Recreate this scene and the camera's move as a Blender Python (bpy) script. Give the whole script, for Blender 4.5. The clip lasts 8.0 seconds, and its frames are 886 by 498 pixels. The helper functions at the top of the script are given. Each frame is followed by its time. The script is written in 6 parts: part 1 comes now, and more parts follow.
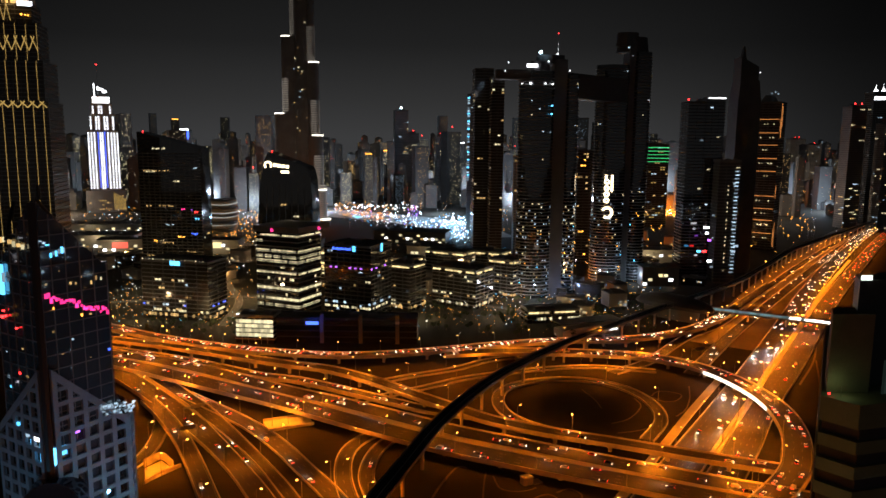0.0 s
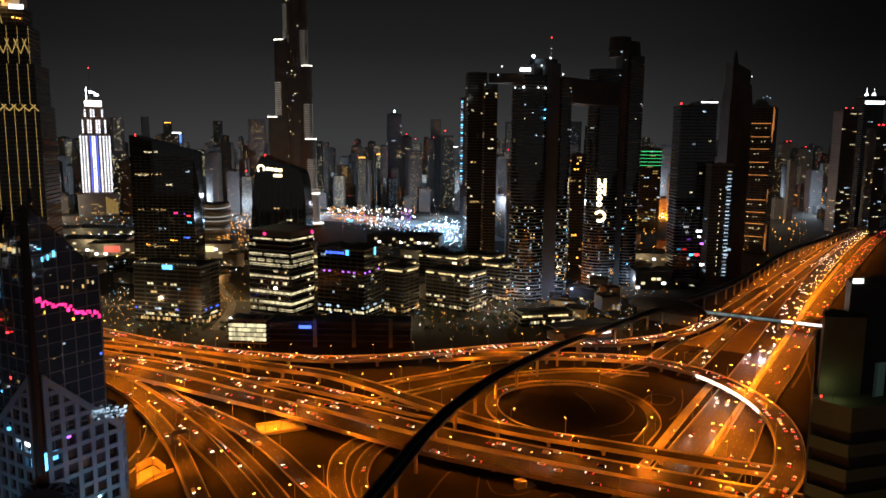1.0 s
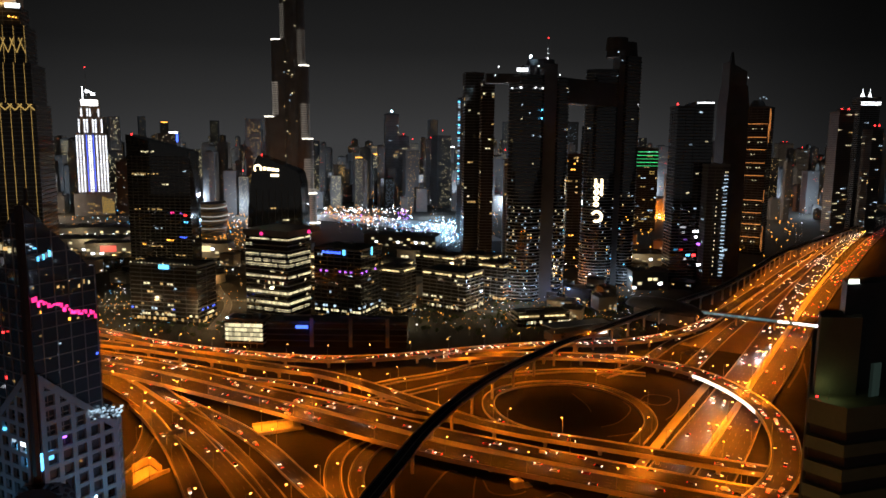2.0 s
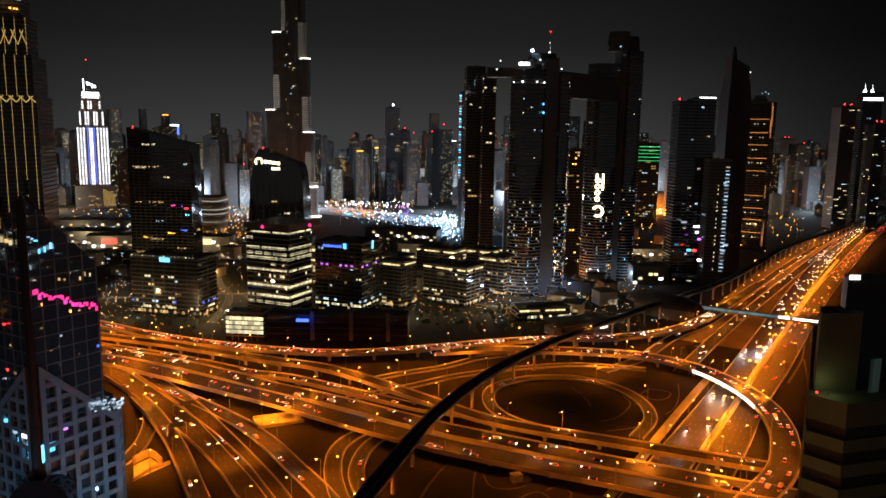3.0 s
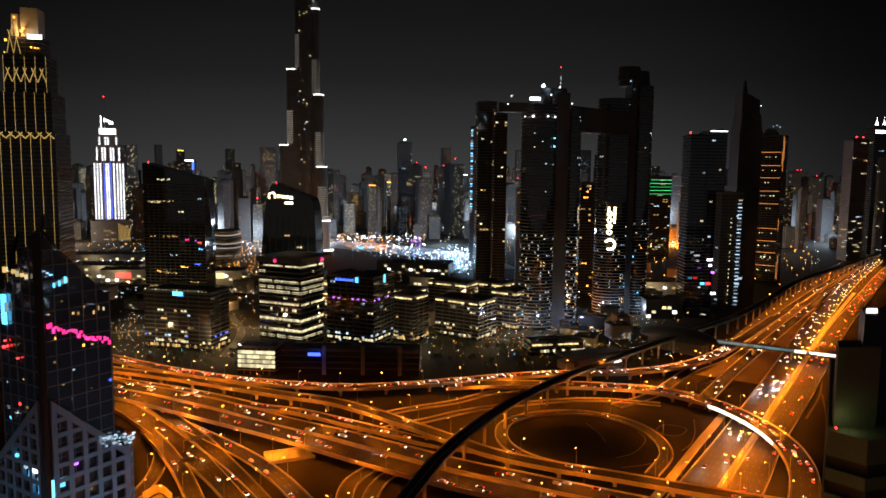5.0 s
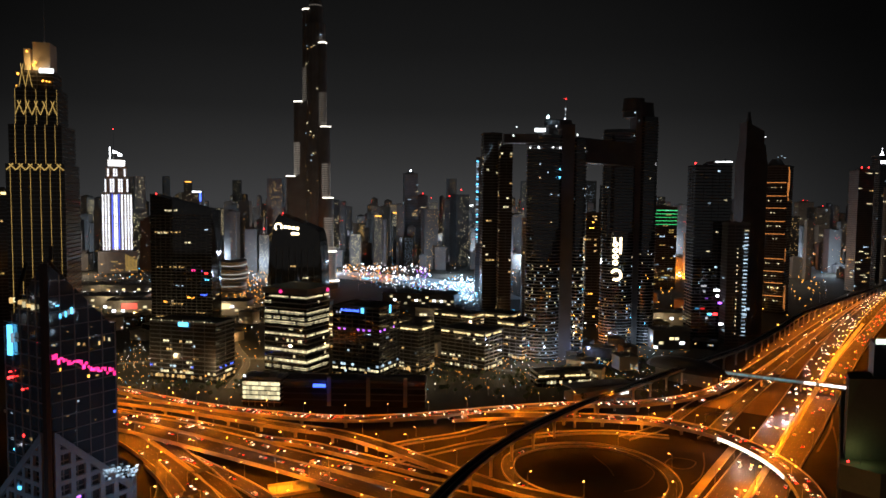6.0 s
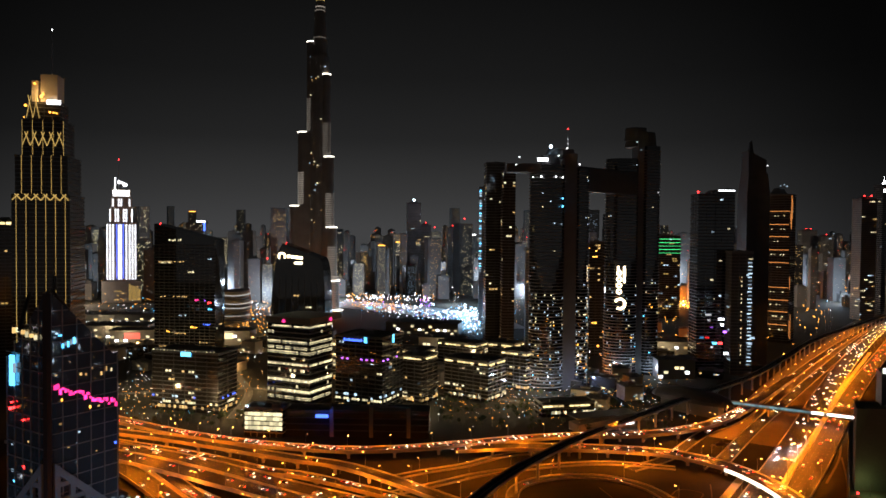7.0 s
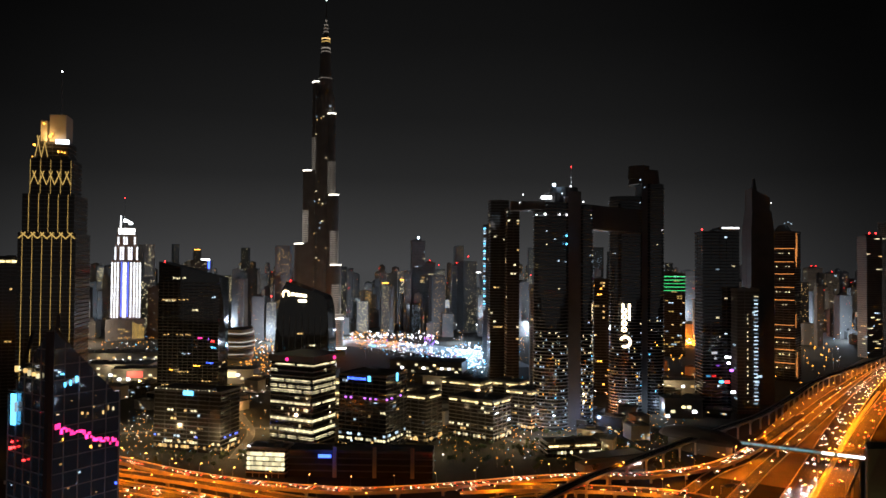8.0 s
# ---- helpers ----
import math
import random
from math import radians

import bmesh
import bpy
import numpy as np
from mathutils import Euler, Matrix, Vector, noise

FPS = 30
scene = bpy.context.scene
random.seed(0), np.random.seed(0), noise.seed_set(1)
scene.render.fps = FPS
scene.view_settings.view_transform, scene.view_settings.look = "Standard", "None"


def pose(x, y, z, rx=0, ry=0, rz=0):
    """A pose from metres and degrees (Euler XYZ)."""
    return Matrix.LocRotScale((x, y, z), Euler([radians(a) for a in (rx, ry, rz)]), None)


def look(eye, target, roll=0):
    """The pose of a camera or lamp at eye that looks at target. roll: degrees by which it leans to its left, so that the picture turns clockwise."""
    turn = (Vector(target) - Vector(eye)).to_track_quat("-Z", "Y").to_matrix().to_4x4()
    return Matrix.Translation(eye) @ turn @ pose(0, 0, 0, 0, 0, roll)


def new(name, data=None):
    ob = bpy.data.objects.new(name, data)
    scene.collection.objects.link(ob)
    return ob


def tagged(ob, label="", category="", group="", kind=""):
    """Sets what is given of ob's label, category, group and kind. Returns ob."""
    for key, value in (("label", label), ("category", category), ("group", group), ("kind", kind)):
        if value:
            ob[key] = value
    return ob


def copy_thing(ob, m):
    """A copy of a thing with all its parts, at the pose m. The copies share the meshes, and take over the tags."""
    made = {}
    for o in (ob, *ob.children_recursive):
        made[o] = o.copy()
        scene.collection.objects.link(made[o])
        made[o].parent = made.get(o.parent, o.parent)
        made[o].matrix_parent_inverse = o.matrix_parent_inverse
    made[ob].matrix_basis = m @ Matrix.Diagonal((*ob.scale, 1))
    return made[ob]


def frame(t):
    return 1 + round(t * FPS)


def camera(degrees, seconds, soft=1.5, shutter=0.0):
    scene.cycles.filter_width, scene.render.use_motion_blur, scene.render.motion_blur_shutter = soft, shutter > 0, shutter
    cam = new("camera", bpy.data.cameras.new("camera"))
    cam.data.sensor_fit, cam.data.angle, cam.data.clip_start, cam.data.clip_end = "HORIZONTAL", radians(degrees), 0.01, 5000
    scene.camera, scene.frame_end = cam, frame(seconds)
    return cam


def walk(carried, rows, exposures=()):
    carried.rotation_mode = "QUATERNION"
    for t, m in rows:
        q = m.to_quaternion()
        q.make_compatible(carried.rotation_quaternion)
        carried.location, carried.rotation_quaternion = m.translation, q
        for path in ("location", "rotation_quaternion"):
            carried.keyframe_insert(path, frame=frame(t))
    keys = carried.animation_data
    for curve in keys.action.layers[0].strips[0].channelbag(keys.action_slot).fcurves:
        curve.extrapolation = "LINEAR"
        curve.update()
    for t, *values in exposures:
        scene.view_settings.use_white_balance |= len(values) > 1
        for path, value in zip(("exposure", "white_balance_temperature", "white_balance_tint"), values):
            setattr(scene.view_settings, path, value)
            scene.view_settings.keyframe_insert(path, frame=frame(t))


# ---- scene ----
cam = camera(62.25, 8.0, soft=1.6)
H = 200.0
PATH = [(0.0, 0.1, -8.6, -0.5), (0.5, -0.15, -8.4, -0.5), (1.0, -0.42, -8.31, -0.54), (1.5, -0.59, -8.25, -0.56),
        (3.0, -0.55, -8.77, -0.88), (3.5, -0.2, -9.06, -1.1), (4.0, -0.02, -9.09, -1.18), (4.5, 0.13, -7.75, -0.86),
        (6.0, 0.8, -3.78, -0.59), (6.5, 1.01, -2.59, -0.54), (7.0, 1.05, -1.51, -0.48), (7.5, 1.18, -0.2, -0.46),
        (8.0, 1.37, 1.43, -0.42)]
walk(cam, [(t, pose(0, 0, H, 90 + p, r, y)) for t, y, p, r in PATH], [(0.0, 0.5), (4.0, 0.5), (6.0, 0.6), (8.0, 0.95)])

# ---- world: night sky with the glow of the city along the horizon ----
world = bpy.data.worlds.new("night_sky")
scene.world = world
world.use_nodes = True
wn, wl = world.node_tree.nodes, world.node_tree.links
wn.clear()
w_out = wn.new("ShaderNodeOutputWorld")
w_bg = wn.new("ShaderNodeBackground")
w_tc = wn.new("ShaderNodeTexCoord")
w_sep = wn.new("ShaderNodeSeparateXYZ")
w_ramp = wn.new("ShaderNodeValToRGB")
wl.new(w_tc.outputs["Generated"], w_sep.inputs[0])
wl.new(w_sep.outputs["Z"], w_ramp.inputs[0])
wl.new(w_ramp.outputs[0], w_bg.inputs[0])
wl.new(w_bg.outputs[0], w_out.inputs[0])
cr = w_ramp.color_ramp
cr.elements[0].position, cr.elements[0].color = 0.0, (0.0300, 0.0303, 0.0312, 1)
cr.elements[1].position, cr.elements[1].color = 1.0, (0.0026, 0.0027, 0.0028, 1)
for stop, level in ((0.05, 0.0205), (0.12, 0.0098), (0.20, 0.0056), (0.30, 0.0034), (0.45, 0.0025)):
    cr.elements.new(stop).color = (level, level, level * 1.01, 1)
# the light dome is strongest over the town centre
w_dot, w_map = wn.new("ShaderNodeVectorMath"), wn.new("ShaderNodeMapRange")
w_dot.operation = "DOT_PRODUCT"
w_dot.inputs[1].default_value = (-0.08, 0.997, 0.0)
w_map.interpolation_type = "SMOOTHSTEP"
w_map.inputs[1].default_value, w_map.inputs[2].default_value = 0.80, 1.0
w_map.inputs[3].default_value, w_map.inputs[4].default_value = 0.22, 1.0
wl.new(w_tc.outputs["Generated"], w_dot.inputs[0])
wl.new(w_dot.outputs["Value"], w_map.inputs[0])
# unseen glow over districts to the sides and behind the eye, added to brighten facades
w_dot2, w_map2, w_sum = wn.new("ShaderNodeVectorMath"), wn.new("ShaderNodeMapRange"), wn.new("ShaderNodeMath")
w_dot2.operation = "DOT_PRODUCT"
w_dot2.inputs[1].default_value = (0.0, -1.0, 0.0)
w_map2.interpolation_type = "SMOOTHSTEP"
w_map2.inputs[1].default_value, w_map2.inputs[2].default_value = -0.75, 0.3
w_map2.inputs[3].default_value, w_map2.inputs[4].default_value = 0.0, 0.75
wl.new(w_tc.outputs["Generated"], w_dot2.inputs[0])
wl.new(w_dot2.outputs["Value"], w_map2.inputs[0])
wl.new(w_map.outputs[0], w_sum.inputs[0])
wl.new(w_map2.outputs[0], w_sum.inputs[1])
wl.new(w_sum.outputs[0], w_bg.inputs[1])

SODIUM = (1.0, 0.212, 0.004)


# ---- materials ----
def mat(name, col, rough=0.6, metal=0.0, col2=None, scale=0.2, bump=0.0, bscale=2.0, ior=1.5):
    m = bpy.data.materials.new(name)
    m.use_nodes = True
    n, l = m.node_tree.nodes, m.node_tree.links
    b = n["Principled BSDF"]
    b.inputs["Roughness"].default_value, b.inputs["Metallic"].default_value = rough, metal
    b.inputs["IOR"].default_value = ior
    b.inputs["Base Color"].default_value = (*col, 1)
    tc = n.new("ShaderNodeTexCoord")
    if col2:
        big, fine, mix, ramp = n.new("ShaderNodeTexNoise"), n.new("ShaderNodeTexNoise"), n.new("ShaderNodeMix"), n.new("ShaderNodeMath")
        big.inputs["Scale"].default_value, fine.inputs["Scale"].default_value = scale, scale * 11
        big.inputs["Detail"].default_value, fine.inputs["Detail"].default_value = 5, 4
        l.new(tc.outputs["Object"], big.inputs["Vector"])
        l.new(tc.outputs["Object"], fine.inputs["Vector"])
        ramp.operation = "MULTIPLY_ADD"
        l.new(fine.outputs[0], ramp.inputs[0])
        ramp.inputs[1].default_value = 0.8
        sub = n.new("ShaderNodeMath")
        sub.operation = "MULTIPLY_ADD"
        l.new(big.outputs[0], sub.inputs[0])
        sub.inputs[1].default_value, sub.inputs[2].default_value = 1.6, -0.75
        l.new(sub.outputs[0], ramp.inputs[2])
        mix.data_type = "RGBA"
        mix.clamp_factor = True
        l.new(ramp.outputs[0], mix.inputs["Factor"])
        mix.inputs["A"].default_value, mix.inputs["B"].default_value = (*col, 1), (*col2, 1)
        l.new(mix.outputs["Result"], b.inputs["Base Color"])
    if bump:
        nz, bp = n.new("ShaderNodeTexNoise"), n.new("ShaderNodeBump")
        nz.inputs["Scale"].default_value = bscale
        l.new(tc.outputs["Object"], nz.inputs["Vector"])
        bp.inputs["Strength"].default_value = bump
        l.new(nz.outputs[0], bp.inputs["Height"])
        l.new(bp.outputs[0], b.inputs["Normal"])
    return m


def glow(name, col, power, vary=0.0, sampled=False):
    """A surface that gives off light; vary: how much copies differ from one another."""
    m = bpy.data.materials.new(name)
    m.use_nodes = True
    n, l = m.node_tree.nodes, m.node_tree.links
    b = n["Principled BSDF"]
    b.inputs["Base Color"].default_value = (0.05, 0.05, 0.05, 1)
    b.inputs["Emission Color"].default_value = (*col, 1)
    b.inputs["Emission Strength"].default_value = power
    if vary:
        oi, ma = n.new("ShaderNodeObjectInfo"), n.new("ShaderNodeMapRange")
        l.new(oi.outputs["Random"], ma.inputs[0])
        ma.inputs[3].default_value, ma.inputs[4].default_value = power * (1 - vary), power * (1 + vary)
        l.new(ma.outputs[0], b.inputs["Emission Strength"])
    m.cycles.emission_sampling = "AUTO" if sampled else "NONE"
    return m


ASPHALT = mat("asphalt", (0.028, 0.027, 0.026), 0.7, 0, (0.056, 0.053, 0.050), 0.05, 0.15, 3.0)
CONCRETE = mat("road_concrete", (0.46, 0.435, 0.39), 0.8, 0, (0.62, 0.585, 0.53), 0.09, 0.2, 2.0)
PAINT = mat("worn_road_paint", (0.30, 0.30, 0.28), 0.7, 0, (0.14, 0.14, 0.13), 0.5)
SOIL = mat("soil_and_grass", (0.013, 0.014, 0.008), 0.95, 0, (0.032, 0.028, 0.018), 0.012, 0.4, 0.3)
DARKDECK = mat("dark_track_bed", (0.018, 0.018, 0.019), 0.85, 0, (0.03, 0.029, 0.028), 0.1)
GLASS = mat("dark_facade_glass", (0.018, 0.02, 0.024), 0.05, 0, (0.03, 0.033, 0.038), 0.06, 0.04, 0.25, 2.0)
GLASS2 = mat("smoked_facade_glass", (0.03, 0.026, 0.022), 0.09, 0, (0.045, 0.04, 0.034), 0.05, 0.05, 0.3, 1.75)
CLAD = mat("grey_cladding", (0.13, 0.13, 0.13), 0.5, 0, (0.2, 0.2, 0.2), 0.06)
CLADDARK = mat("dark_cladding", (0.05, 0.05, 0.052), 0.5, 0, (0.085, 0.085, 0.088), 0.06)
BEIGE = mat("beige_stone_cladding", (0.36, 0.31, 0.25), 0.7, 0, (0.46, 0.41, 0.34), 0.08)
WHITE = mat("white_stone_cladding", (0.55, 0.56, 0.58), 0.55, 0, (0.66, 0.67, 0.68), 0.1)
STEEL = mat("brushed_steel", (0.42, 0.43, 0.45), 0.35, 0.9, (0.5, 0.5, 0.52), 0.2)
POLE = mat("galvanised_pole", (0.3, 0.3, 0.29), 0.5, 0.6)
ROOFING = mat("roof_gravel", (0.12, 0.115, 0.105), 0.9, 0, (0.19, 0.18, 0.165), 0.08)
LEAF = mat("dusty_foliage", (0.035, 0.055, 0.022), 0.8, 0, (0.07, 0.095, 0.04), 0.6)
BARK = mat("bark", (0.12, 0.09, 0.06), 0.9, 0, (0.18, 0.14, 0.1), 1.0)
TYRE = mat("tyre_rubber", (0.02, 0.02, 0.02), 0.8)
CARGLASS = mat("car_glass", (0.01, 0.012, 0.014), 0.08)
CARS = [mat("car_paint_white", (0.7, 0.7, 0.68), 0.3), mat("car_paint_silver", (0.4, 0.41, 0.42), 0.3, 0.5),
        mat("car_paint_black", (0.02, 0.02, 0.022), 0.2), mat("car_paint_red", (0.35, 0.03, 0.025), 0.3),
        mat("car_paint_grey", (0.13, 0.13, 0.14), 0.3, 0.4)]
WARM = glow("lit_room_warm", (1.0, 0.62, 0.22), 0.45, 0.85)
PALE = glow("lit_room_pale", (1.0, 0.86, 0.50), 0.62, 0.6)
COOL = glow("lit_room_cool", (0.58, 0.80, 1.0), 0.55, 0.8)
AMBER = glow("amber_light", (1.0, 0.40, 0.05), 2.2, 0.5)
GOLD = glow("gold_light_strip", (1.0, 0.64, 0.18), 0.34)
ORANGE_LINE = glow("orange_light_line", (1.0, 0.36, 0.09), 0.55)
WHITE_L = glow("white_light", (0.92, 0.95, 1.0), 3.0, 0.4)
WHITE_HOT = glow("floodlight_white", (0.55, 0.80, 1.0), 12.0, 0.5)
BLUE_L = glow("blue_light", (0.05, 0.12, 1.0), 2.0, 0.3)
CYAN_L = glow("cyan_light", (0.10, 0.55, 1.0), 2.2, 0.4)
GREEN_L = glow("green_light", (0.05, 0.75, 0.22), 0.8, 0.3)
RED_L = glow("red_light", (1.0, 0.03, 0.03), 4.0)
PINK_L = glow("pink_light", (1.0, 0.03, 0.22), 2.0, 0.4)
PURPLE_L = glow("purple_light", (0.45, 0.12, 1.0), 2.0, 0.4)
SIGN_L = glow("warm_white_sign", (1.0, 0.80, 0.50), 3.2)
SODIUM_L = glow("sodium_lamp_glass", (1.0, 0.42, 0.07), 14.0)
HEAD_L = glow("headlight_glass", (1.0, 0.93, 0.78), 5.5, 0.6)
TAIL_L = glow("taillight_glass", (1.0, 0.05, 0.02), 3.6, 0.5)


# ---- small builders ----
def bm_box(bm, x0, x1, y0, y1, z0, z1):
    v = [bm.verts.new(c) for c in ((x0, y0, z0), (x1, y0, z0), (x1, y1, z0), (x0, y1, z0), (x0, y0, z1), (x1, y0, z1), (x1, y1, z1), (x0, y1, z1))]
    for f in ((3, 2, 1, 0), (4, 5, 6, 7), (0, 1, 5, 4), (1, 2, 6, 5), (2, 3, 7, 6), (3, 0, 4, 7)):
        bm.faces.new([v[i] for i in f])
    return v


def bm_prism(bm, pts, z0, z1, scale=1.0):
    """An upright prism over the outline pts; scale narrows its top; z1 may be a function of x and y."""
    top = z1 if callable(z1) else (lambda x, y: z1)
    cx, cy = sum(p[0] for p in pts) / len(pts), sum(p[1] for p in pts) / len(pts)
    a = [bm.verts.new((x, y, z0)) for x, y in pts]
    b = [bm.verts.new((cx + (x - cx) * scale, cy + (y - cy) * scale, top(x, y))) for x, y in pts]
    k = len(pts)
    for i in range(k):
        bm.faces.new((a[i], a[(i + 1) % k], b[(i + 1) % k], b[i]))
    bm.faces.new(b)
    bm.faces.new(a[::-1])


def bm_tube(bm, p, q, r0, r1, k=8):
    p, q = Vector(p), Vector(q)
    rot = (q - p).to_track_quat("Z", "Y").to_matrix()
    ring = [(math.cos(2 * math.pi * i / k), math.sin(2 * math.pi * i / k)) for i in range(k)]
    a = [bm.verts.new(p + rot @ Vector((c * r0, s * r0, 0))) for c, s in ring]
    b = [bm.verts.new(q + rot @ Vector((c * r1, s * r1, 0))) for c, s in ring]
    for i in range(k):
        bm.faces.new((a[i], a[(i + 1) % k], b[(i + 1) % k], b[i]))
    bm.faces.new(b)
    bm.faces.new(a[::-1])


def ellipse(a, b, k=24, cx=0.0, cy=0.0, start=0.0):
    return [(cx + a * math.cos(start + 2 * math.pi * i / k), cy + b * math.sin(start + 2 * math.pi * i / k)) for i in range(k)]


def mesh(name, bm, material):
    me = bpy.data.meshes.new(name)
    bm.normal_update()
    bm.to_mesh(me)
    bm.free()
    me.materials.append(material)
    return me


def part(name, bm, material, parent, label="", m=None):
    """Links a bmesh, or a mesh that is shared, as one object under a thing or a part."""
    me = bm if isinstance(bm, bpy.types.Mesh) else mesh(name, bm, material)
    ob = new(name, me)
    ob.parent = parent
    if m is not None:
        ob.matrix_basis = m
    return tagged(ob, label)


def thing(name, m, label, category, group="", kind=""):
    ob = new(name)
    ob.empty_display_size = 0.5
    ob.matrix_basis = m
    return tagged(ob, label, category, group, kind)


def box_mesh(name, x, y, z, material, base=False):
    bm = bmesh.new()
    bm_box(bm, -x / 2, x / 2, -y / 2, y / 2, 0 if base else -z / 2, z if base else z / 2)
    return mesh(name, bm, material)


def at(x, y, z, rz=0.0):
    return pose(x, y, z, 0, 0, rz)


def spline(pts, step):
    """Even samples (point, direction) along a smooth curve through the points, each of them (x, y) or (x, y, z)."""
    p = [Vector((*q, 0.0)[:3]) for q in pts]
    p = [2 * p[0] - p[1]] + p + [2 * p[-1] - p[-2]]
    fine = []
    for i in range(1, len(p) - 2):
        a, b, c, d = p[i - 1:i + 3]
        for k in range(24):
            u = k / 24
            fine.append(0.5 * (2 * b + (c - a) * u + (2 * a - 5 * b + 4 * c - d) * u * u + (3 * b - a - 3 * c + d) * u ** 3))
    fine.append(p[-2])
    out, left = [], 0.0
    for a, b in zip(fine, fine[1:]):
        length = (b - a).length
        while left <= length and length > 0:
            out.append((a.lerp(b, left / length), (b - a).normalized()))
            left += step
        left -= length
    return out


# ---- ground ----
bm = bmesh.new()
N_G = 40
grid = [[bm.verts.new((-4600 + 9200 * i / N_G, -600 + 5500 * j / N_G, 0)) for j in range(N_G + 1)] for i in range(N_G + 1)]
for i in range(N_G):
    for j in range(N_G):
        bm.faces.new((grid[i][j], grid[i + 1][j], grid[i + 1][j + 1], grid[i][j + 1]))
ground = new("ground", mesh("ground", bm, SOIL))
tagged(ground, "dry sandy ground with patches of dark grass", "ground", kind="structure")

# ---- roads ----
ROADS = {}


def sweep(bm, samples, profile):
    """Carries a closed profile of (sideways, up) along the samples."""
    rows = []
    for p, d in samples:
        side = Vector((d.y, -d.x, 0)).normalized()
        rows.append([bm.verts.new(p + side * s + Vector((0, 0, u))) for s, u in profile])
    k = len(profile)
    for a, b in zip(rows, rows[1:]):
        for i in range(k):
            bm.faces.new((a[i], a[(i + 1) % k], b[(i + 1) % k], b[i]))
    bm.faces.new(rows[0])
    bm.faces.new(rows[-1][::-1])


def rect(s0, s1, u0, u1):
    return [(s0, u0), (s0, u1), (s1, u1), (s1, u0)]


def road(key, label, pts, width, lanes, z=None, piers=0.0, barrier=True, name="road"):
    """A carriageway with kerb walls, lane lines and, where it is raised, piers."""
    if z is not None:
        pts = [(*q[:2], z) for q in pts]
    fine = spline(pts, 6.0)
    ROADS[key] = (pts, width, lanes)
    high = max(q[2] for q in pts) > 2.5
    root = thing(name, Matrix(), label, "road", kind="structure")
    w = width / 2
    bm = bmesh.new()
    sweep(bm, fine, [(-w, -1.6), (-w, 0), (w, 0), (w, -1.6), (w * 0.6, -2.4), (-w * 0.6, -2.4)] if high else rect(-w, w, -0.5, 0))
    part("carriageway", bm, ASPHALT, root)
    if barrier:
        for s in (-1, 1):
            bm = bmesh.new()
            lo = -1.9 if high else -0.3
            sweep(bm, fine, [(s * (w - 0.15), 0.02), (s * (w - 0.05), 1.0), (s * (w + 0.35), 1.0), (s * (w + 0.5), lo), (s * (w + 0.01), lo)][::s])
            part("barrier", bm, CONCRETE, root, "pale concrete barrier")
    bm = bmesh.new()
    for s in (-1, 1):
        sweep(bm, fine, rect(s * (w - 0.9) - 0.12, s * (w - 0.9) + 0.12, 0.005, 0.03))
    dash = spline(pts, 12.0)
    for k in range(1, lanes):
        off = -w + 1.2 + (width - 2.4) * k / lanes
        for p, d in dash:
            side = Vector((d.y, -d.x, 0))
            sweep(bm, [(p + side * off, d), (p + side * off + d * 4.0, d)], rect(-0.1, 0.1, 0.006, 0.03))
    lines = part("lane_marking", bm, PAINT, root)
    lines["kind"] = "stuff"
    if piers:
        for p, d in spline(pts, piers)[1:]:
            if p.z < 4.0:
                continue
            bm = bmesh.new()
            bm_tube(bm, (0, 0, 0), (0, 0, p.z - 4.2), 1.3, 1.3, 12)
            bm_prism(bm, [(-1.4, -1.2), (1.4, -1.2), (1.4, 1.2), (-1.4, 1.2)], p.z - 4.2, p.z - 3.6, 1.6)
            bm_box(bm, -w * 0.62, w * 0.62, -1.5, 1.5, p.z - 3.6, p.z - 2.4)
            part("pier", bm, CONCRETE, root, "", at(p.x, p.y, 0, math.degrees(math.atan2(-d.x, d.y))))
    return root


road("szr_a", "wide asphalt motorway carriageway with dashed lane lines",
     [(-300, -280), (-138, 0), (20, 235), (90, 340), (163, 451), (218, 534), (282, 633), (372, 775), (485, 955), (673, 1240), (920, 1590), (1330, 2120)], 24, 6, 0.25)
road("szr_b", "wide asphalt motorway carriageway full of red tail lights",
     [(-265, -280), (-105, 0), (52, 235), (121, 340), (194, 452), (244, 535), (311, 634), (403, 776), (521, 956), (720, 1242), (968, 1590), (1380, 2120)], 21, 5, 0.25)
road("front", "asphalt service road beside the motorway", [(147, 612), (189, 647), (246, 725), (302, 784), (373, 884), (542, 1125), (785, 1452), (1180, 1960)], 11, 3, 0.2)
road("collector", "asphalt collector road along the motorway", [(215, 610), (300, 740), (405, 890), (575, 1130), (828, 1480), (1240, 2010)], 13, 3, 0.2)
road("back", "raised asphalt flyover packed with evening traffic",
     [(-420, 772), (-333, 720), (-261, 680), (-200, 655), (-144, 640), (-92, 633), (-42, 640), (9, 656), (63, 675), (118, 688), (175, 694), (238, 722), (290, 770), (352, 850), (450, 985)], 13, 3, 8, 40)
road("loopjam", "curved asphalt ramp jammed with cars", [(0, 643, 7), (40, 648, 8), (86, 649, 8), (137, 646, 8), (186, 635, 8), (221, 606, 8), (239, 566, 8), (245, 519, 8), (237, 471, 8), (219, 427, 8), (199, 396, 8), (160, 355, 7)], 17, 3, None, 34)
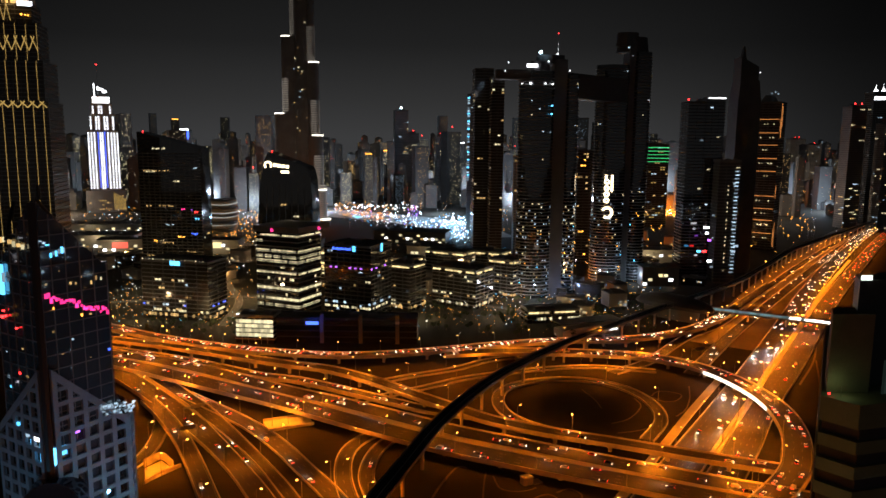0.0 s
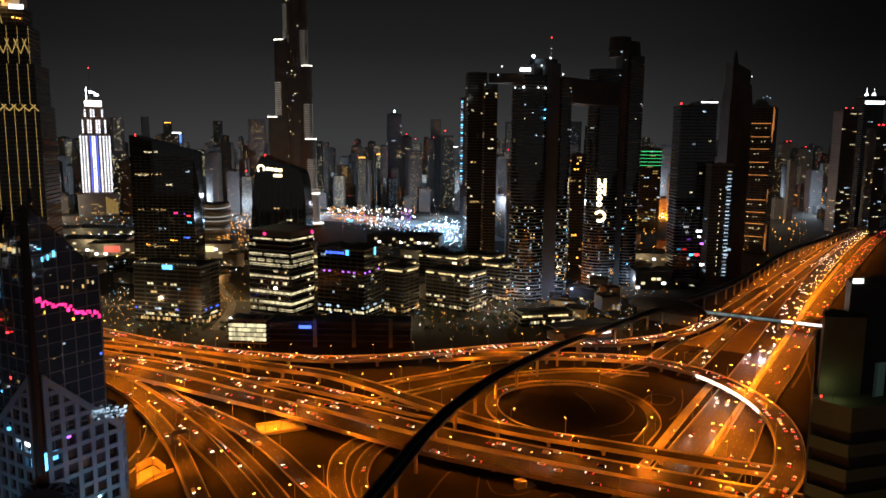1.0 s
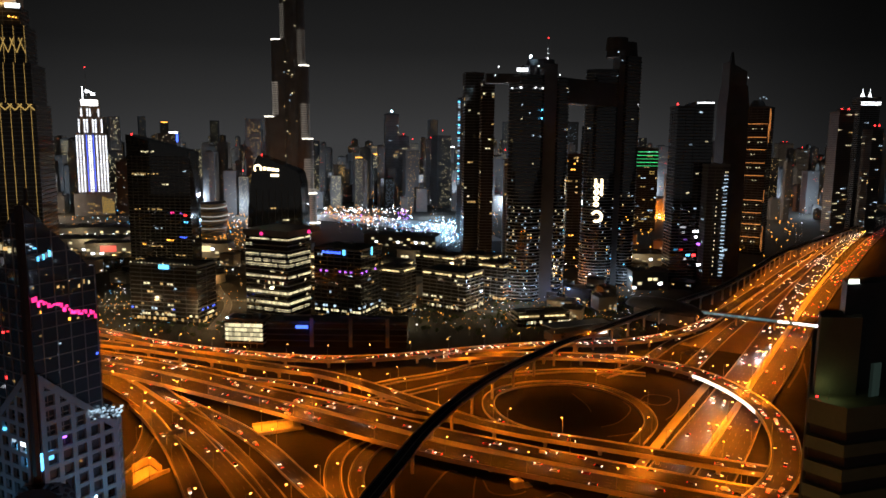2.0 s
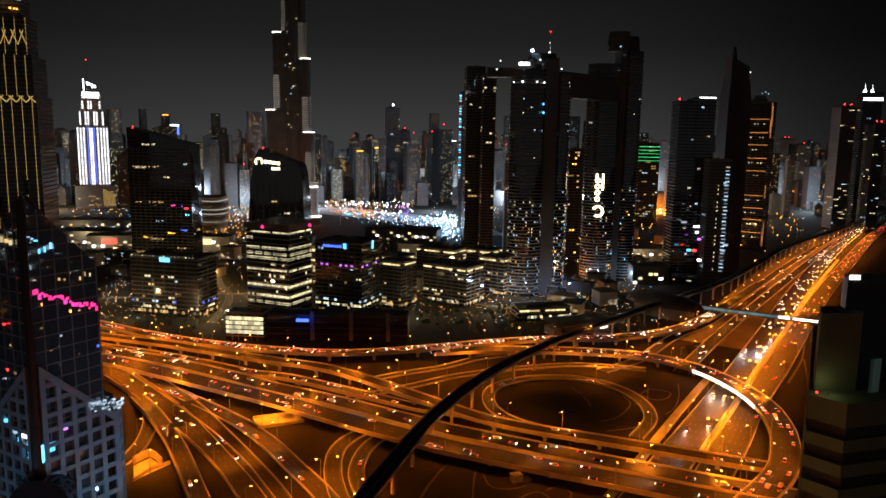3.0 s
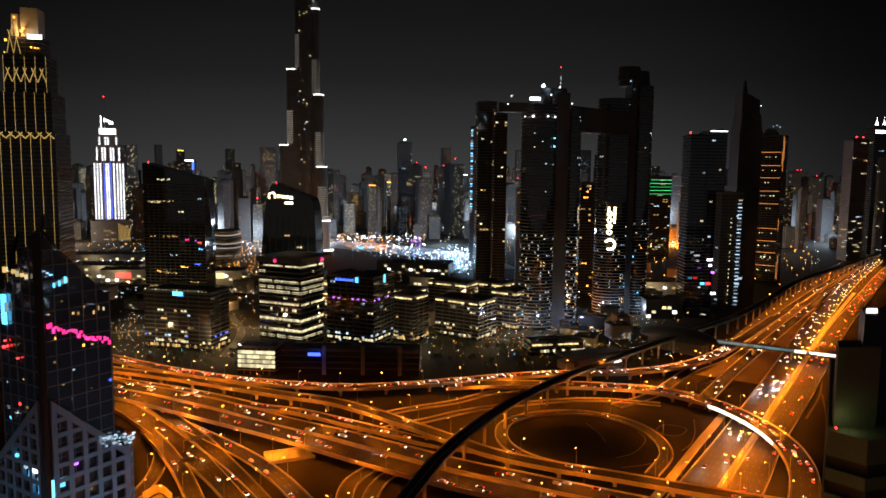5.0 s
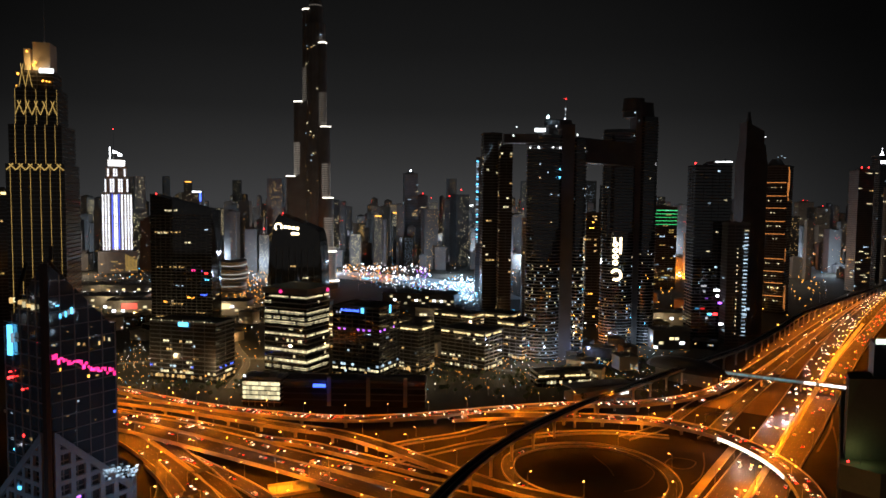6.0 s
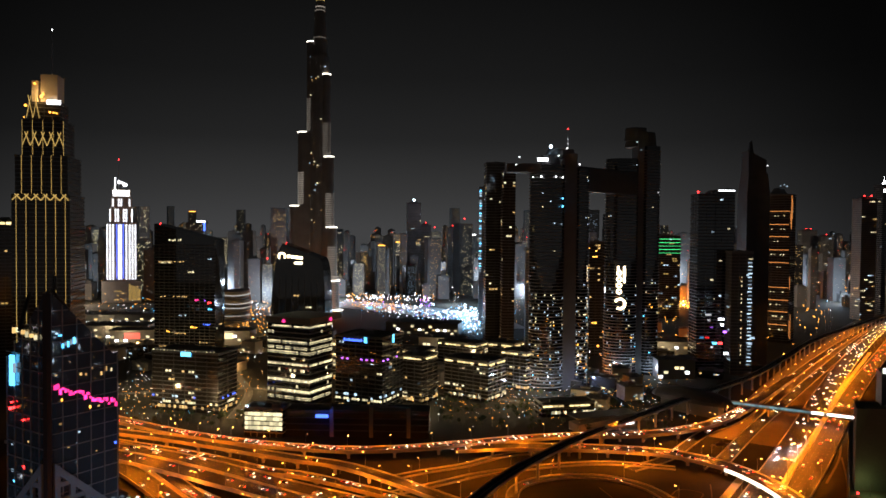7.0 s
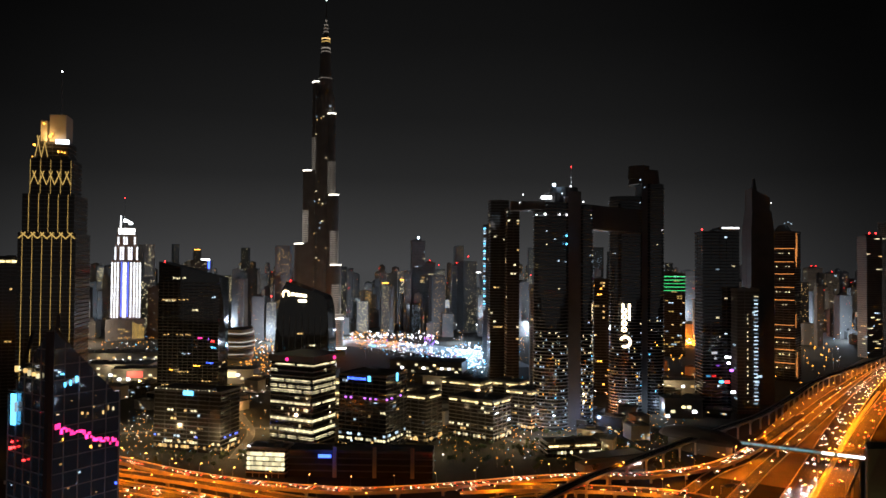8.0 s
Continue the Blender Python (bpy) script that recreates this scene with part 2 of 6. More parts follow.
road("fly", "raised asphalt flyover on concrete piers",
     [(-400, 705, 8), (-314, 678, 8), (-252, 657, 8), (-181, 627, 8), (-137, 607, 8.5), (-95, 590, 9), (-60, 566, 9), (-27, 536, 9), (3, 510, 8.5), (34, 484, 8), (70, 466, 7.4), (110, 451, 7), (160, 430, 7), (215, 408, 7), (300, 372, 7)], 12, 2, None, 36)
road("main_far", "main raised asphalt carriageway with concrete barriers",
     [(-400, 690), (-295, 636), (-235, 609), (-176, 576), (-123, 543), (-76, 517), (-32, 490), (7, 466), (43, 448), (77, 431), (109, 416), (153, 396), (200, 376), (300, 335)], 17, 4, 7, 38)
road("main_near", "main raised asphalt carriageway with concrete barriers",
     [(-400, 655), (-281, 609), (-220, 577), (-166, 546), (-116, 517), (-71, 488), (-30, 462), (7, 440), (41, 424), (74, 409), (104, 396), (147, 377), (195, 357), (290, 318)], 19, 4, 7, 38)
road("main_third", "raised asphalt carriageway with a queue of cars",
     [(-337, 669, 6.2), (-302, 651, 6.2), (-253, 632, 6.2), (-219, 617, 6.2), (-188, 601, 6.2), (-151, 581, 6), (-120, 573, 5.5), (-91, 560, 4.6), (-62, 545, 3.6), (-35, 531, 2.6), (-9, 518, 1.6), (25, 506, 0.7)], 10, 2, None, 42)
road("fan_wide", "broad asphalt ramp fanning out from the flyovers", [(-350, 650, 5), (-273, 591, 4), (-231, 551, 3), (-188, 504, 2), (-150, 460, 1), (-120, 419, 1), (-98, 383, 1), (-70, 335, 1)], 17, 4)
road("fan_mid", "asphalt ramp lit by headlights", [(-300, 650, 3), (-234, 582, 2), (-182, 524, 1), (-144, 472, 0.6), (-116, 431, 0.6), (-90, 391, 0.6), (-65, 345, 0.6)], 12, 3)
road("fan_near", "asphalt ramp curving below the flyovers", [(-200, 548, 0.6), (-141, 495, 0.6), (-108, 457, 0.6), (-83, 420, 0.6), (-60, 385, 0.6), (-40, 345, 0.6)], 12, 3)
road("left_loop", "narrow asphalt loop ramp", [(-262, 590, 2), (-223, 541, 1), (-201, 501, 0.5), (-190, 466, 0.4), (-187, 436, 0.4), (-192, 405, 0.4)], 9, 2)
road("left_ramp", "raised asphalt ramp running downhill", [(-222, 530, 3), (-196, 494, 5), (-170, 455, 5), (-149, 418, 5), (-126, 374, 5), (-100, 325, 5)], 10, 2, None, 30)
road("arc_out", "narrow curved asphalt ramp", [(-30, 492), (-47, 474), (-59, 451), (-60, 422), (-52, 386), (-36, 345)], 10, 2, 0.4)
road("arc_in", "narrow curved asphalt ramp", [(-14, 488), (-31, 470), (-42, 447), (-45, 415), (-38, 386), (-24, 350)], 9, 2, 0.4)
road("clover", "asphalt cloverleaf loop round a sandy island",
     [(100, 462, 3), (60, 494, 1), (44, 527, 0.4), (49, 565, 0.4), (79, 589, 0.4), (117, 592, 0.4), (146, 574, 0.4), (160, 542, 0.4), (158, 504, 0.4), (135, 464, 0.4)], 9, 2)
road("slip_a", "narrow asphalt slip road below the flyover", [(-60, 575), (-30, 596), (9, 617), (40, 643), (77, 658), (120, 668)], 8, 2, 0.35)
road("slip_b", "narrow asphalt slip road below the flyover", [(-90, 520), (-19, 566), (23, 595), (83, 619), (135, 628), (190, 616)], 8, 2, 0.35)

# the motorway's broad pale edge strip
bm = bmesh.new()
sweep(bm, spline([(100, 386, 0), (147, 460, 0), (187, 524, 0), (235, 598, 0)], 6.0), rect(-3.0, 3.0, 0.0, 1.0))
strip = new("kerb_strip", mesh("kerb_strip", bm, CONCRETE))
tagged(strip, "broad pale concrete kerb strip beside the motorway", "kerb", kind="structure")

# pale divider between the two carriageways
bm = bmesh.new()
sweep(bm, spline([(174, 446, 0), (202, 489, 0), (248, 560, 0), (294, 633, 0), (387, 775, 0), (503, 955, 0), (697, 1241, 0)], 8.0), [(-2.6, 0.0), (-2.6, 0.45), (-0.4, 0.5), (-0.3, 1.3), (0.3, 1.3), (0.4, 0.5), (2.6, 0.45), (2.6, 0.0)])
tagged(new("median", mesh("median", bm, CONCRETE)), "pale concrete median with a low crash wall", "median", kind="structure")
# sandy footpaths and kerbs on the dark islands between the ramps
SAND = mat("sandy_path", (0.14, 0.115, 0.08), 0.9, 0, (0.2, 0.165, 0.12), 0.2, 0.2, 1.0)
for pts, wide in (([(-7, 379), (0, 403), (10, 426), (18, 423)], 0.7), ([(23, 380), (25, 404), (27, 419)], 0.5), ([(31, 414), (34, 399), (42, 395), (51, 397), (57, 402)], 0.5), ([(66, 394), (74, 399), (80, 392), (77, 382)], 0.6), ([(47, 381), (56, 390), (63, 391), (68, 381)], 0.6),
                  ([(121, 498), (136, 508), (151, 533), (150, 552)], 0.5), ([(121, 481), (135, 485), (147, 491)], 0.4), ([(113, 569), (119, 545), (120, 527)], 0.4), ([(165, 555), (172, 565), (180, 567), (190, 559), (181, 545), (171, 544), (165, 553)], 0.5),
                  ([(203, 580), (194, 551), (183, 527), (171, 512)], 0.5), ([(345, 655), (317, 593), (290, 541)], 0.7), ([(297, 586), (343, 655), (384, 732)], 0.9)):
    bm = bmesh.new()
    sweep(bm, spline([(*q, 0.0) for q in pts], 3.0), rect(-wide, wide, -0.1, 0.14))
    tagged(new("footpath", mesh("footpath", bm, SAND)), "narrow sandy path across dark lawn", "path", kind="structure")
hut = thing("utility_hut", at(50, 405, 0, 24), "small pale concrete utility hut beside a paved pad", "hut")
bm = bmesh.new()
bm_box(bm, -3, 3, -2.4, 2.4, 0, 4.2)
part("wall", bm, CONCRETE, hut)
bm = bmesh.new()
bm_box(bm, -3.4, 3.4, -2.8, 2.8, 4.2, 4.6)
part("roof", bm, CONCRETE, hut)
bm = bmesh.new()
bm_box(bm, -0.6, 0.6, -2.5, -2.38, 0.1, 2.3)
part("door", bm, STEEL, hut, "grey steel door")
bm = bmesh.new()
bm_box(bm, 3.5, 9.5, -3, 3, -0.1, 0.3)
part("pad", bm, CONCRETE, hut, "paved pad")
# lit portal walls of the underpass by the near tower
portal = thing("retaining_wall", Matrix(), "low concrete portal walls glowing under sodium light", "wall", kind="structure")
for pts, hgt in (([(-181, 422), (-175, 433), (-163, 421)], 5.0), ([(-172, 400), (-167, 414), (-158, 424)], 2.2)):
    bm = bmesh.new()
    sweep(bm, spline([(*q, 0.0) for q in pts], 3.0), rect(-0.4, 0.4, -0.2, hgt))
    part("wall", bm, CONCRETE, portal)
bm = bmesh.new()
bm_prism(bm, [(-180, 420), (-172, 401), (-159, 423), (-164, 421), (-174, 431)], -0.2, 0.22)
part("floor", bm, CONCRETE, portal, "pale sloping floor")

# ---- metro viaduct ----
METRO = [(-62, 250), (-46, 305), (-33, 351), (-20, 394), (-4, 446), (19, 501), (53, 563), (111, 643), (181, 722), (240, 787), (297, 847), (379, 936), (485, 1080), (600, 1240), (779, 1445), (1080, 1784), (1400, 2140)]
metro = thing("viaduct", Matrix(), "dark unlit metro viaduct on concrete pillars", "viaduct", kind="structure")
fine = spline([(x, y, 18) for x, y in METRO], 6.0)
bm = bmesh.new()
sweep(bm, fine, [(-4.9, -0.6), (-4.9, 0.0), (4.9, 0.0), (4.9, -0.6), (2.2, -2.6), (-2.2, -2.6)])
part("deck", bm, CONCRETE, metro)
for s in (-1, 1):
    bm = bmesh.new()
    sweep(bm, fine, rect(s * 5.0 - 0.14, s * 5.0 + 0.14, -0.7, 1.2))
    part("parapet", bm, CONCRETE, metro)
    bm = bmesh.new()
    sweep(bm, fine, rect(s * 2.5 - 1.9, s * 2.5 + 1.9, 0.004, 0.25))
    part("track_bed", bm, DARKDECK, metro, "dark track bed")
    for r in (-0.75, 0.75):
        bm = bmesh.new()
        sweep(bm, fine, rect(s * 2.5 + r - 0.06, s * 2.5 + r + 0.06, 0.26, 0.42))
        part("rail", bm, STEEL, metro, "steel rail")
for p, d in spline([(x, y, 18) for x, y in METRO], 36.0)[1:]:
    bm = bmesh.new()
    bm_tube(bm, (0, 0, 0), (0, 0, 13.2), 1.1, 1.1, 14)
    bm_prism(bm, [(-1.2, -1.2), (1.2, -1.2), (1.2, 1.2), (-1.2, 1.2)], 13.2, 15.4, 1.9)
    part("pillar", bm, CONCRETE, metro, "", at(p.x, p.y, 0, math.degrees(math.atan2(-d.x, d.y))))

# ---- street lamps: the light of the interchange ----
LAMP_POWER = 13500.0


def lamp_proto(twin, height, power, kind="SPOT"):
    root = thing("street_lamp", at(0, 0, 0), "tall galvanised street lamp with glowing sodium " + ("heads on two arms" if twin else "head"), "street lamp", "sodium street lamps")
    bm = bmesh.new()
    bm_tube(bm, (0, 0, 0), (0, 0, height), 0.2, 0.1, 8)
    bm_tube(bm, (0, 0, 0), (0, 0, 0.5), 0.35, 0.3, 8)
    for s in ((-1, 1) if twin else (1,)):
        bm_tube(bm, (0, 0, height - 0.2), (s * 2.4, 0, height + 0.5), 0.09, 0.06, 6)
    part("pole", bm, POLE, root)
    for s in ((-1, 1) if twin else (1,)):
        bm = bmesh.new()
        bm_prism(bm, ellipse(0.8, 0.35, 10, s * 2.7), height + 0.42, height + 0.68, 0.6)
        head = part("head", bm, POLE, root)
        bm = bmesh.new()
        bm_prism(bm, ellipse(0.76 if twin else 0.56, 0.52 if twin else 0.4, 10, s * 2.7), height - 0.08, height + 0.40, 1.15)
        part("lamp_glass", bm, SODIUM_L, head, "glowing sodium lamp glass")
    data = bpy.data.lights.new("sodium_light", kind)
    data.energy, data.color, data.shadow_soft_size = power, SODIUM, 0.6
    if kind == "SPOT":
        data.spot_size, data.spot_blend = radians(172), 0.55
    lit = new("sodium_light", data)
    lit.parent = root
    lit.matrix_basis = pose(2.6 if not twin else 0, 0, height - 0.3, 0, 0, 0)
    return root


single = lamp_proto(False, 13.0, LAMP_POWER)
twin = lamp_proto(True, 15.0, LAMP_POWER * 4.2)
# for unseen lamps towards the eye: shines upward too, added to brighten near facades
open_twin = lamp_proto(True, 15.0, LAMP_POWER * 1.1, "POINT")
first_used = {single: False, twin: False, open_twin: False}


def stand_lamp(proto, m):
    if not first_used[proto]:
        first_used[proto] = True
        proto.matrix_basis = m
        return proto
    return copy_thing(proto, m)


def lamps_along(key, spacing, side, start=0.5, stop=9e9, proto=single):
    pts, width, _ = ROADS[key]
    for i, (p, d) in enumerate(spline(pts, spacing)):
        if p.y > stop or i + 1 <= start:
            continue
        right = Vector((d.y, -d.x, 0))
        q = p + right * side * (width / 2 + (0.15 if abs(side) == 1 else 0))
        stand_lamp(proto, at(q.x, q.y, p.z, math.degrees(math.atan2(-right.y * side, -right.x * side))))


for k, (p, d) in enumerate(spline([(-285, -280), (-122, 0), (36, 235), (105, 340), (178, 451), (231, 534), (294, 633), (387, 775), (503, 955), (697, 1241), (945, 1590)], 52.0)):
    if 345 < p.y < 442:
        continue
    stand_lamp(twin if p.y > 330 else open_twin, at(p.x, p.y, 0.2, math.degrees(math.atan2(d.y, d.x)) - 90))
lamps_along("szr_b", 80, 1, 2, 1500)
lamps_along("front", 46, -1, 0, 1500)
lamps_along("collector", 64, -1, 0, 1500)
lamps_along("back", 36, 1, 0, 800)
lamps_along("loopjam", 44, 1, 2)
lamps_along("fly", 50, -1, 1)
lamps_along("main_far", 50, -1, 1)
lamps_along("main_near", 52, 1, 1)
lamps_along("szr_a", 58, -1, 10, 640)
lamps_along("main_third", 48, -1, 0)
lamps_along("fan_wide", 64, 1, 0)
lamps_along("fan_mid", 70, -1, 1)
lamps_along("fan_near", 66, -1, 0)
lamps_along("left_ramp", 64, 1, 0)
lamps_along("left_loop", 50, 1, 0)
lamps_along("clover", 56, -1, 1)
lamps_along("slip_a", 36, 1, 0)
lamps_along("slip_b", 40, 1, 0)
lamps_along("arc_out", 48, -1, 1)
lamps_along("arc_in", 60, 1, 2)


# ---- cars ----
def car_shapes(van):
    """The solids of a car: body with wheels, glass, roof, headlights and tail lights, each as a list of bmeshes."""
    h = 1.9 if van else 0.95
    body = bmesh.new()
    outline = [(-2.25, 0.35), (-2.3, 0.75), (-2.15, h), (1.25, h), (2.2, 0.8), (2.3, 0.5), (2.25, 0.35)]
    a = [body.verts.new((-0.9, y, z)) for y, z in outline]
    b = [body.verts.new((0.9, y, z)) for y, z in outline]
    for i in range(7):
        body.faces.new((a[i], a[(i + 1) % 7], b[(i + 1) % 7], b[i]))
    body.faces.new(a[::-1])
    body.faces.new(b)
    for x in (-0.82, 0.82):
        for y in (-1.4, 1.4):
            bm_tube(body, (x - 0.11, y, 0.34), (x + 0.11, y, 0.34), 0.34, 0.34, 8)
    glass, roof = bmesh.new(), body
    if van:
        bm_box(glass, -0.8, 0.8, 1.2, 1.5, 1.1, 1.7)
        bm_box(roof, -0.8, 0.8, -2.0, 1.1, 1.9, 1.98)
    else:
        bm_prism(glass, [(-0.82, -1.7), (0.82, -1.7), (0.82, 0.95), (-0.82, 0.95)], 0.95, 1.4, 0.72)
        bm_prism(roof, [(-0.58, -1.3), (0.58, -1.3), (0.58, 0.52), (-0.58, 0.52)], 1.4, 1.46, 0.9)
    front, rear = [], []
    for x in (-0.62, 0.62):
        f, r = bmesh.new(), bmesh.new()
        bm_box(f, x - 0.27, x + 0.27, 2.2, 2.42, 0.46, 0.92)
        bm_box(r, x - 0.28, x + 0.28, -2.42, -2.26, 0.52, 1.0)
        front.append(f)
        rear.append(r)
    return body, glass, front, rear


def car_proto(paint, colour, van=False):
    root = thing("car", at(0, 0, 0), colour + (" van" if van else " saloon car") + " with its lights on", "car", "cars in the traffic")
    body, glass, front, rear = car_shapes(van)
    part("body", body, paint, root)
    part("glazing", glass, CARGLASS, root, "dark car windows")
    for f, r in zip(front, rear):
        part("headlight", f, HEAD_L, root, "glowing white headlight")
        part("taillight", r, TAIL_L, root, "glowing red tail light")
    return root


PROTOS = [car_proto(CARS[0], "white"), car_proto(CARS[1], "silver"), car_proto(CARS[2], "black"), car_proto(CARS[3], "dark red"),
          car_proto(CARS[4], "grey"), car_proto(CARS[0], "white", True)]
PLACED = [False] * 6
FAR = []
rng = random.Random(4)


BEAM = bpy.data.lights.new("headlight_beam", "SPOT")
BEAM.energy, BEAM.color, BEAM.shadow_soft_size, BEAM.spot_size, BEAM.spot_blend = 10000, (0.82, 0.9, 1.0), 0.3, radians(38), 0.9


def drive(key, spacing, way, lo=-9e9, hi=9e9, near=True, beams=0.0):
    """Cars along a road in all its lanes; way 1 goes with the road's points, -1 against them."""
    pts, width, lanes = ROADS[key]
    for lane in range(lanes):
        off = -width / 2 + 1.2 + (width - 2.4) * (lane + 0.5) / lanes
        gap = 0.0
        for p, d in spline(pts, 6.0):
            gap -= 6.0
            if gap > 0 or rng.random() > 6.0 / spacing or not lo < p.y < hi or p.y < 330:
                continue
            gap = 6.0
            p = p + Vector((d.y, -d.x, 0)) * (off + rng.uniform(-0.3, 0.3)) + d * rng.uniform(-0.4, 0.4)
            slope = math.degrees(math.asin(d.z))
            k = rng.choice((0, 0, 0, 1, 1, 2, 3, 4, 5))
            m = pose(p.x, p.y, p.z + 0.03, 0, 0, math.degrees(math.atan2(-d.x, d.y)) + (180 if way < 0 else 0)) @ pose(0, 0, 0, slope * way)
            if beams and rng.random() < beams:
                new("headlight_beam", BEAM).matrix_basis = m @ pose(0, 2.6, 0.75, 80, 0, 0)
            if not near:
                FAR.append(m)
            elif PLACED[k]:
                copy_thing(PROTOS[k], m)
            else:
                PLACED[k] = True
                PROTOS[k].matrix_basis = m


drive("szr_a", 130, -1, 400, 760, True, 0.8)
drive("szr_b", 120, 1, 400, 760)
drive("loopjam", 26, -1)
drive("fly", 200, 1)
drive("main_far", 85, 1)
drive("main_near", 110, -1, beams=0.5)
drive("main_third", 38, 1)
drive("fan_wide", 120, 1)
drive("fan_mid", 80, -1, beams=0.9)
drive("fan_near", 90, -1, beams=0.9)
drive("left_ramp", 120, 1)
drive("clover", 150, 1)
drive("slip_a", 130, 1)
drive("slip_b", 130, 1)
drive("arc_in", 90, -1)
drive("back", 16, -1, 0, 800, False)
drive("szr_a", 64, -1, 760, 1800, False)
drive("szr_b", 66, 1, 760, 1800, False)
drive("collector", 110, -1, 600, 1500, False)
drive("front", 110, -1, 600, 1300, False)
# the dense far traffic, one mesh with its paints and lights
body, glass, front, rear = car_shapes(False)
solids = [(body, 0), (glass, 1)] + [(f, 2) for f in front] + [(r, 3) for r in rear]
vs, fs, ms = [], [], []
for n, m in enumerate(FAR):
    for solid, slot in solids:
        base = len(vs)
        solid.verts.index_update()
        vs.extend(m @ v.co for v in solid.verts)
        for f in solid.faces:
            fs.append([base + v.index for v in f.verts])
            ms.append(slot if slot else (4 if n % 3 == 1 else 0))
me = bpy.data.meshes.new("far_traffic")
me.from_pydata(vs, [], fs)
for q in (CARS[0], CARGLASS, HEAD_L, TAIL_L, CARS[4]):
    me.materials.append(q)
me.polygons.foreach_set("material_index", ms)
tagged(new("far_traffic", me), "dense far traffic with headlights and tail lights", "cars", kind="stuff")

# white-lit outer wall of the jammed ramp over the motorway, its light put in as glow
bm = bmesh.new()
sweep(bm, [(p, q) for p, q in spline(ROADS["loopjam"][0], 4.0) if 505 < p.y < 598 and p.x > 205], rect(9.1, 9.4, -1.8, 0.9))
tagged(new("lit_wall", mesh("lit_wall", bm, glow("white_wall_glow", (1.0, 0.93, 0.8), 1.7))), "wall panel along the curved ramp, its white light put in as glow", "wall light", kind="structure")

slab = thing("underpass", at(-108, 493, 0, 24), "orange-lit concrete underpass floor with low walls", "underpass", kind="structure")
bm = bmesh.new()
bm_box(bm, -16, 16, -9, 9, 0, 0.5)
part("floor", bm, CONCRETE, slab)
for y in (-9.3, 9.3):
    bm = bmesh.new()
    bm_box(bm, -16, 16, y - 0.3, y + 0.3, 0, 2.2)
    part("wall", bm, CONCRETE, slab)
for x, y in ((-118, 487), (-108, 492), (-98, 497), (-166, 410), (-178, 418)):
    stand_lamp(single, at(x, y, 0.5, 100))

# ---- footbridge over the motorway ----
foot = thing("footbridge", Matrix(), "enclosed pedestrian bridge with lit windows over the motorway", "footbridge", kind="structure")
FA, FB = Vector((300, 822, 8)), Vector((412, 756, 8))
fd = (FB - FA).normalized()
fm = Matrix.Translation(FA) @ pose(0, 0, 0, 0, 0, math.degrees(math.atan2(fd.y, fd.x)))
FL = (FB - FA).length
bm = bmesh.new()
bm_box(bm, 0, FL, -2.6, 2.6, 0, 0.6)
bm_box(bm, 0, FL, -2.6, 2.6, 4.0, 4.5)
bm_box(bm, 0, FL, -2.5, -2.3, 0.6, 1.5)
bm_box(bm, 0, FL, 2.3, 2.5, 0.6, 4.0)
part("tube", bm, CLAD, foot, "", fm)
pane_lit, pane_dim = box_mesh("window", 3.4, 0.12, 2.2, WHITE_L), box_mesh("window", 3.4, 0.12, 2.2, glow("dim_teal_pane", (0.25, 0.5, 0.55), 0.35, 0.5))
for i in range(int(FL / 3.7)):
    part("window", pane_lit if i > FL / 3.7 * 0.68 and i % 9 else pane_dim, None, foot, "", fm @ at(2.0 + i * 3.7, -2.38, 2.7))
for x in (4, FL * 0.36, FL * 0.66, FL - 4):
    bm = bmesh.new()
    bm_box(bm, x - 0.8, x + 0.8, -1.2, 1.2, -8, 0)
    part("pillar", bm, CONCRETE, foot, "", fm)

# metro station hall beside the footbridge
st = thing("metro_station", at(262, 812, 0, -46), "dark shell-roofed metro station above the road", "station", kind="structure")
bm = bmesh.new()
rows = []
for i in range(13):
    u = i / 12 * 2 - 1
    wdt, hgt = 13 * (1 - u * u) ** 0.5 + 2.5, 11 * (1 - u * u) ** 0.5 + 3
    rows.append([bm.verts.new((u * 48, wdt * math.cos(math.pi * k / 10), 14 + hgt * math.sin(math.pi * k / 10))) for k in range(11)])
for a, b in zip(rows, rows[1:]):
    for k in range(10):
        bm.faces.new((a[k], b[k], b[k + 1], a[k + 1]))
    bm.faces.new((a[10], b[10], b[0], a[0]))
part("shell_roof", bm, CLADDARK, st)
bm = bmesh.new()
bm_box(bm, -34, 34, -7, 7, 0, 14.5)
part("base", bm, CLAD, st)


# ---- buildings ----
LIT_SIZES = {}


def lit_mesh(material, w, h):
    key = (material.name, w, h)
    if key not in LIT_SIZES:
        LIT_SIZES[key] = box_mesh("window", w, 0.3, h, material)
    return LIT_SIZES[key]


def faces_to_eye(x, y, yaw, w, d):
    """The sides of a block that the eye's side of town looks at: middle, sideways direction, width, turn."""
    out = []
    for a, half, wide in ((0, d / 2, w), (90, w / 2, d), (180, d / 2, w), (270, w / 2, d)):
        r = radians(a)
        n = Vector((math.sin(r), -math.cos(r)))
        nw = Matrix.Rotation(radians(yaw), 2) @ n
        if nw.x * (0 - x) + nw.y * (0 - y) > 0.12 * math.hypot(x, y):
            out.append((n * half, Vector((math.cos(r), math.sin(r))), wide, a))
    return out


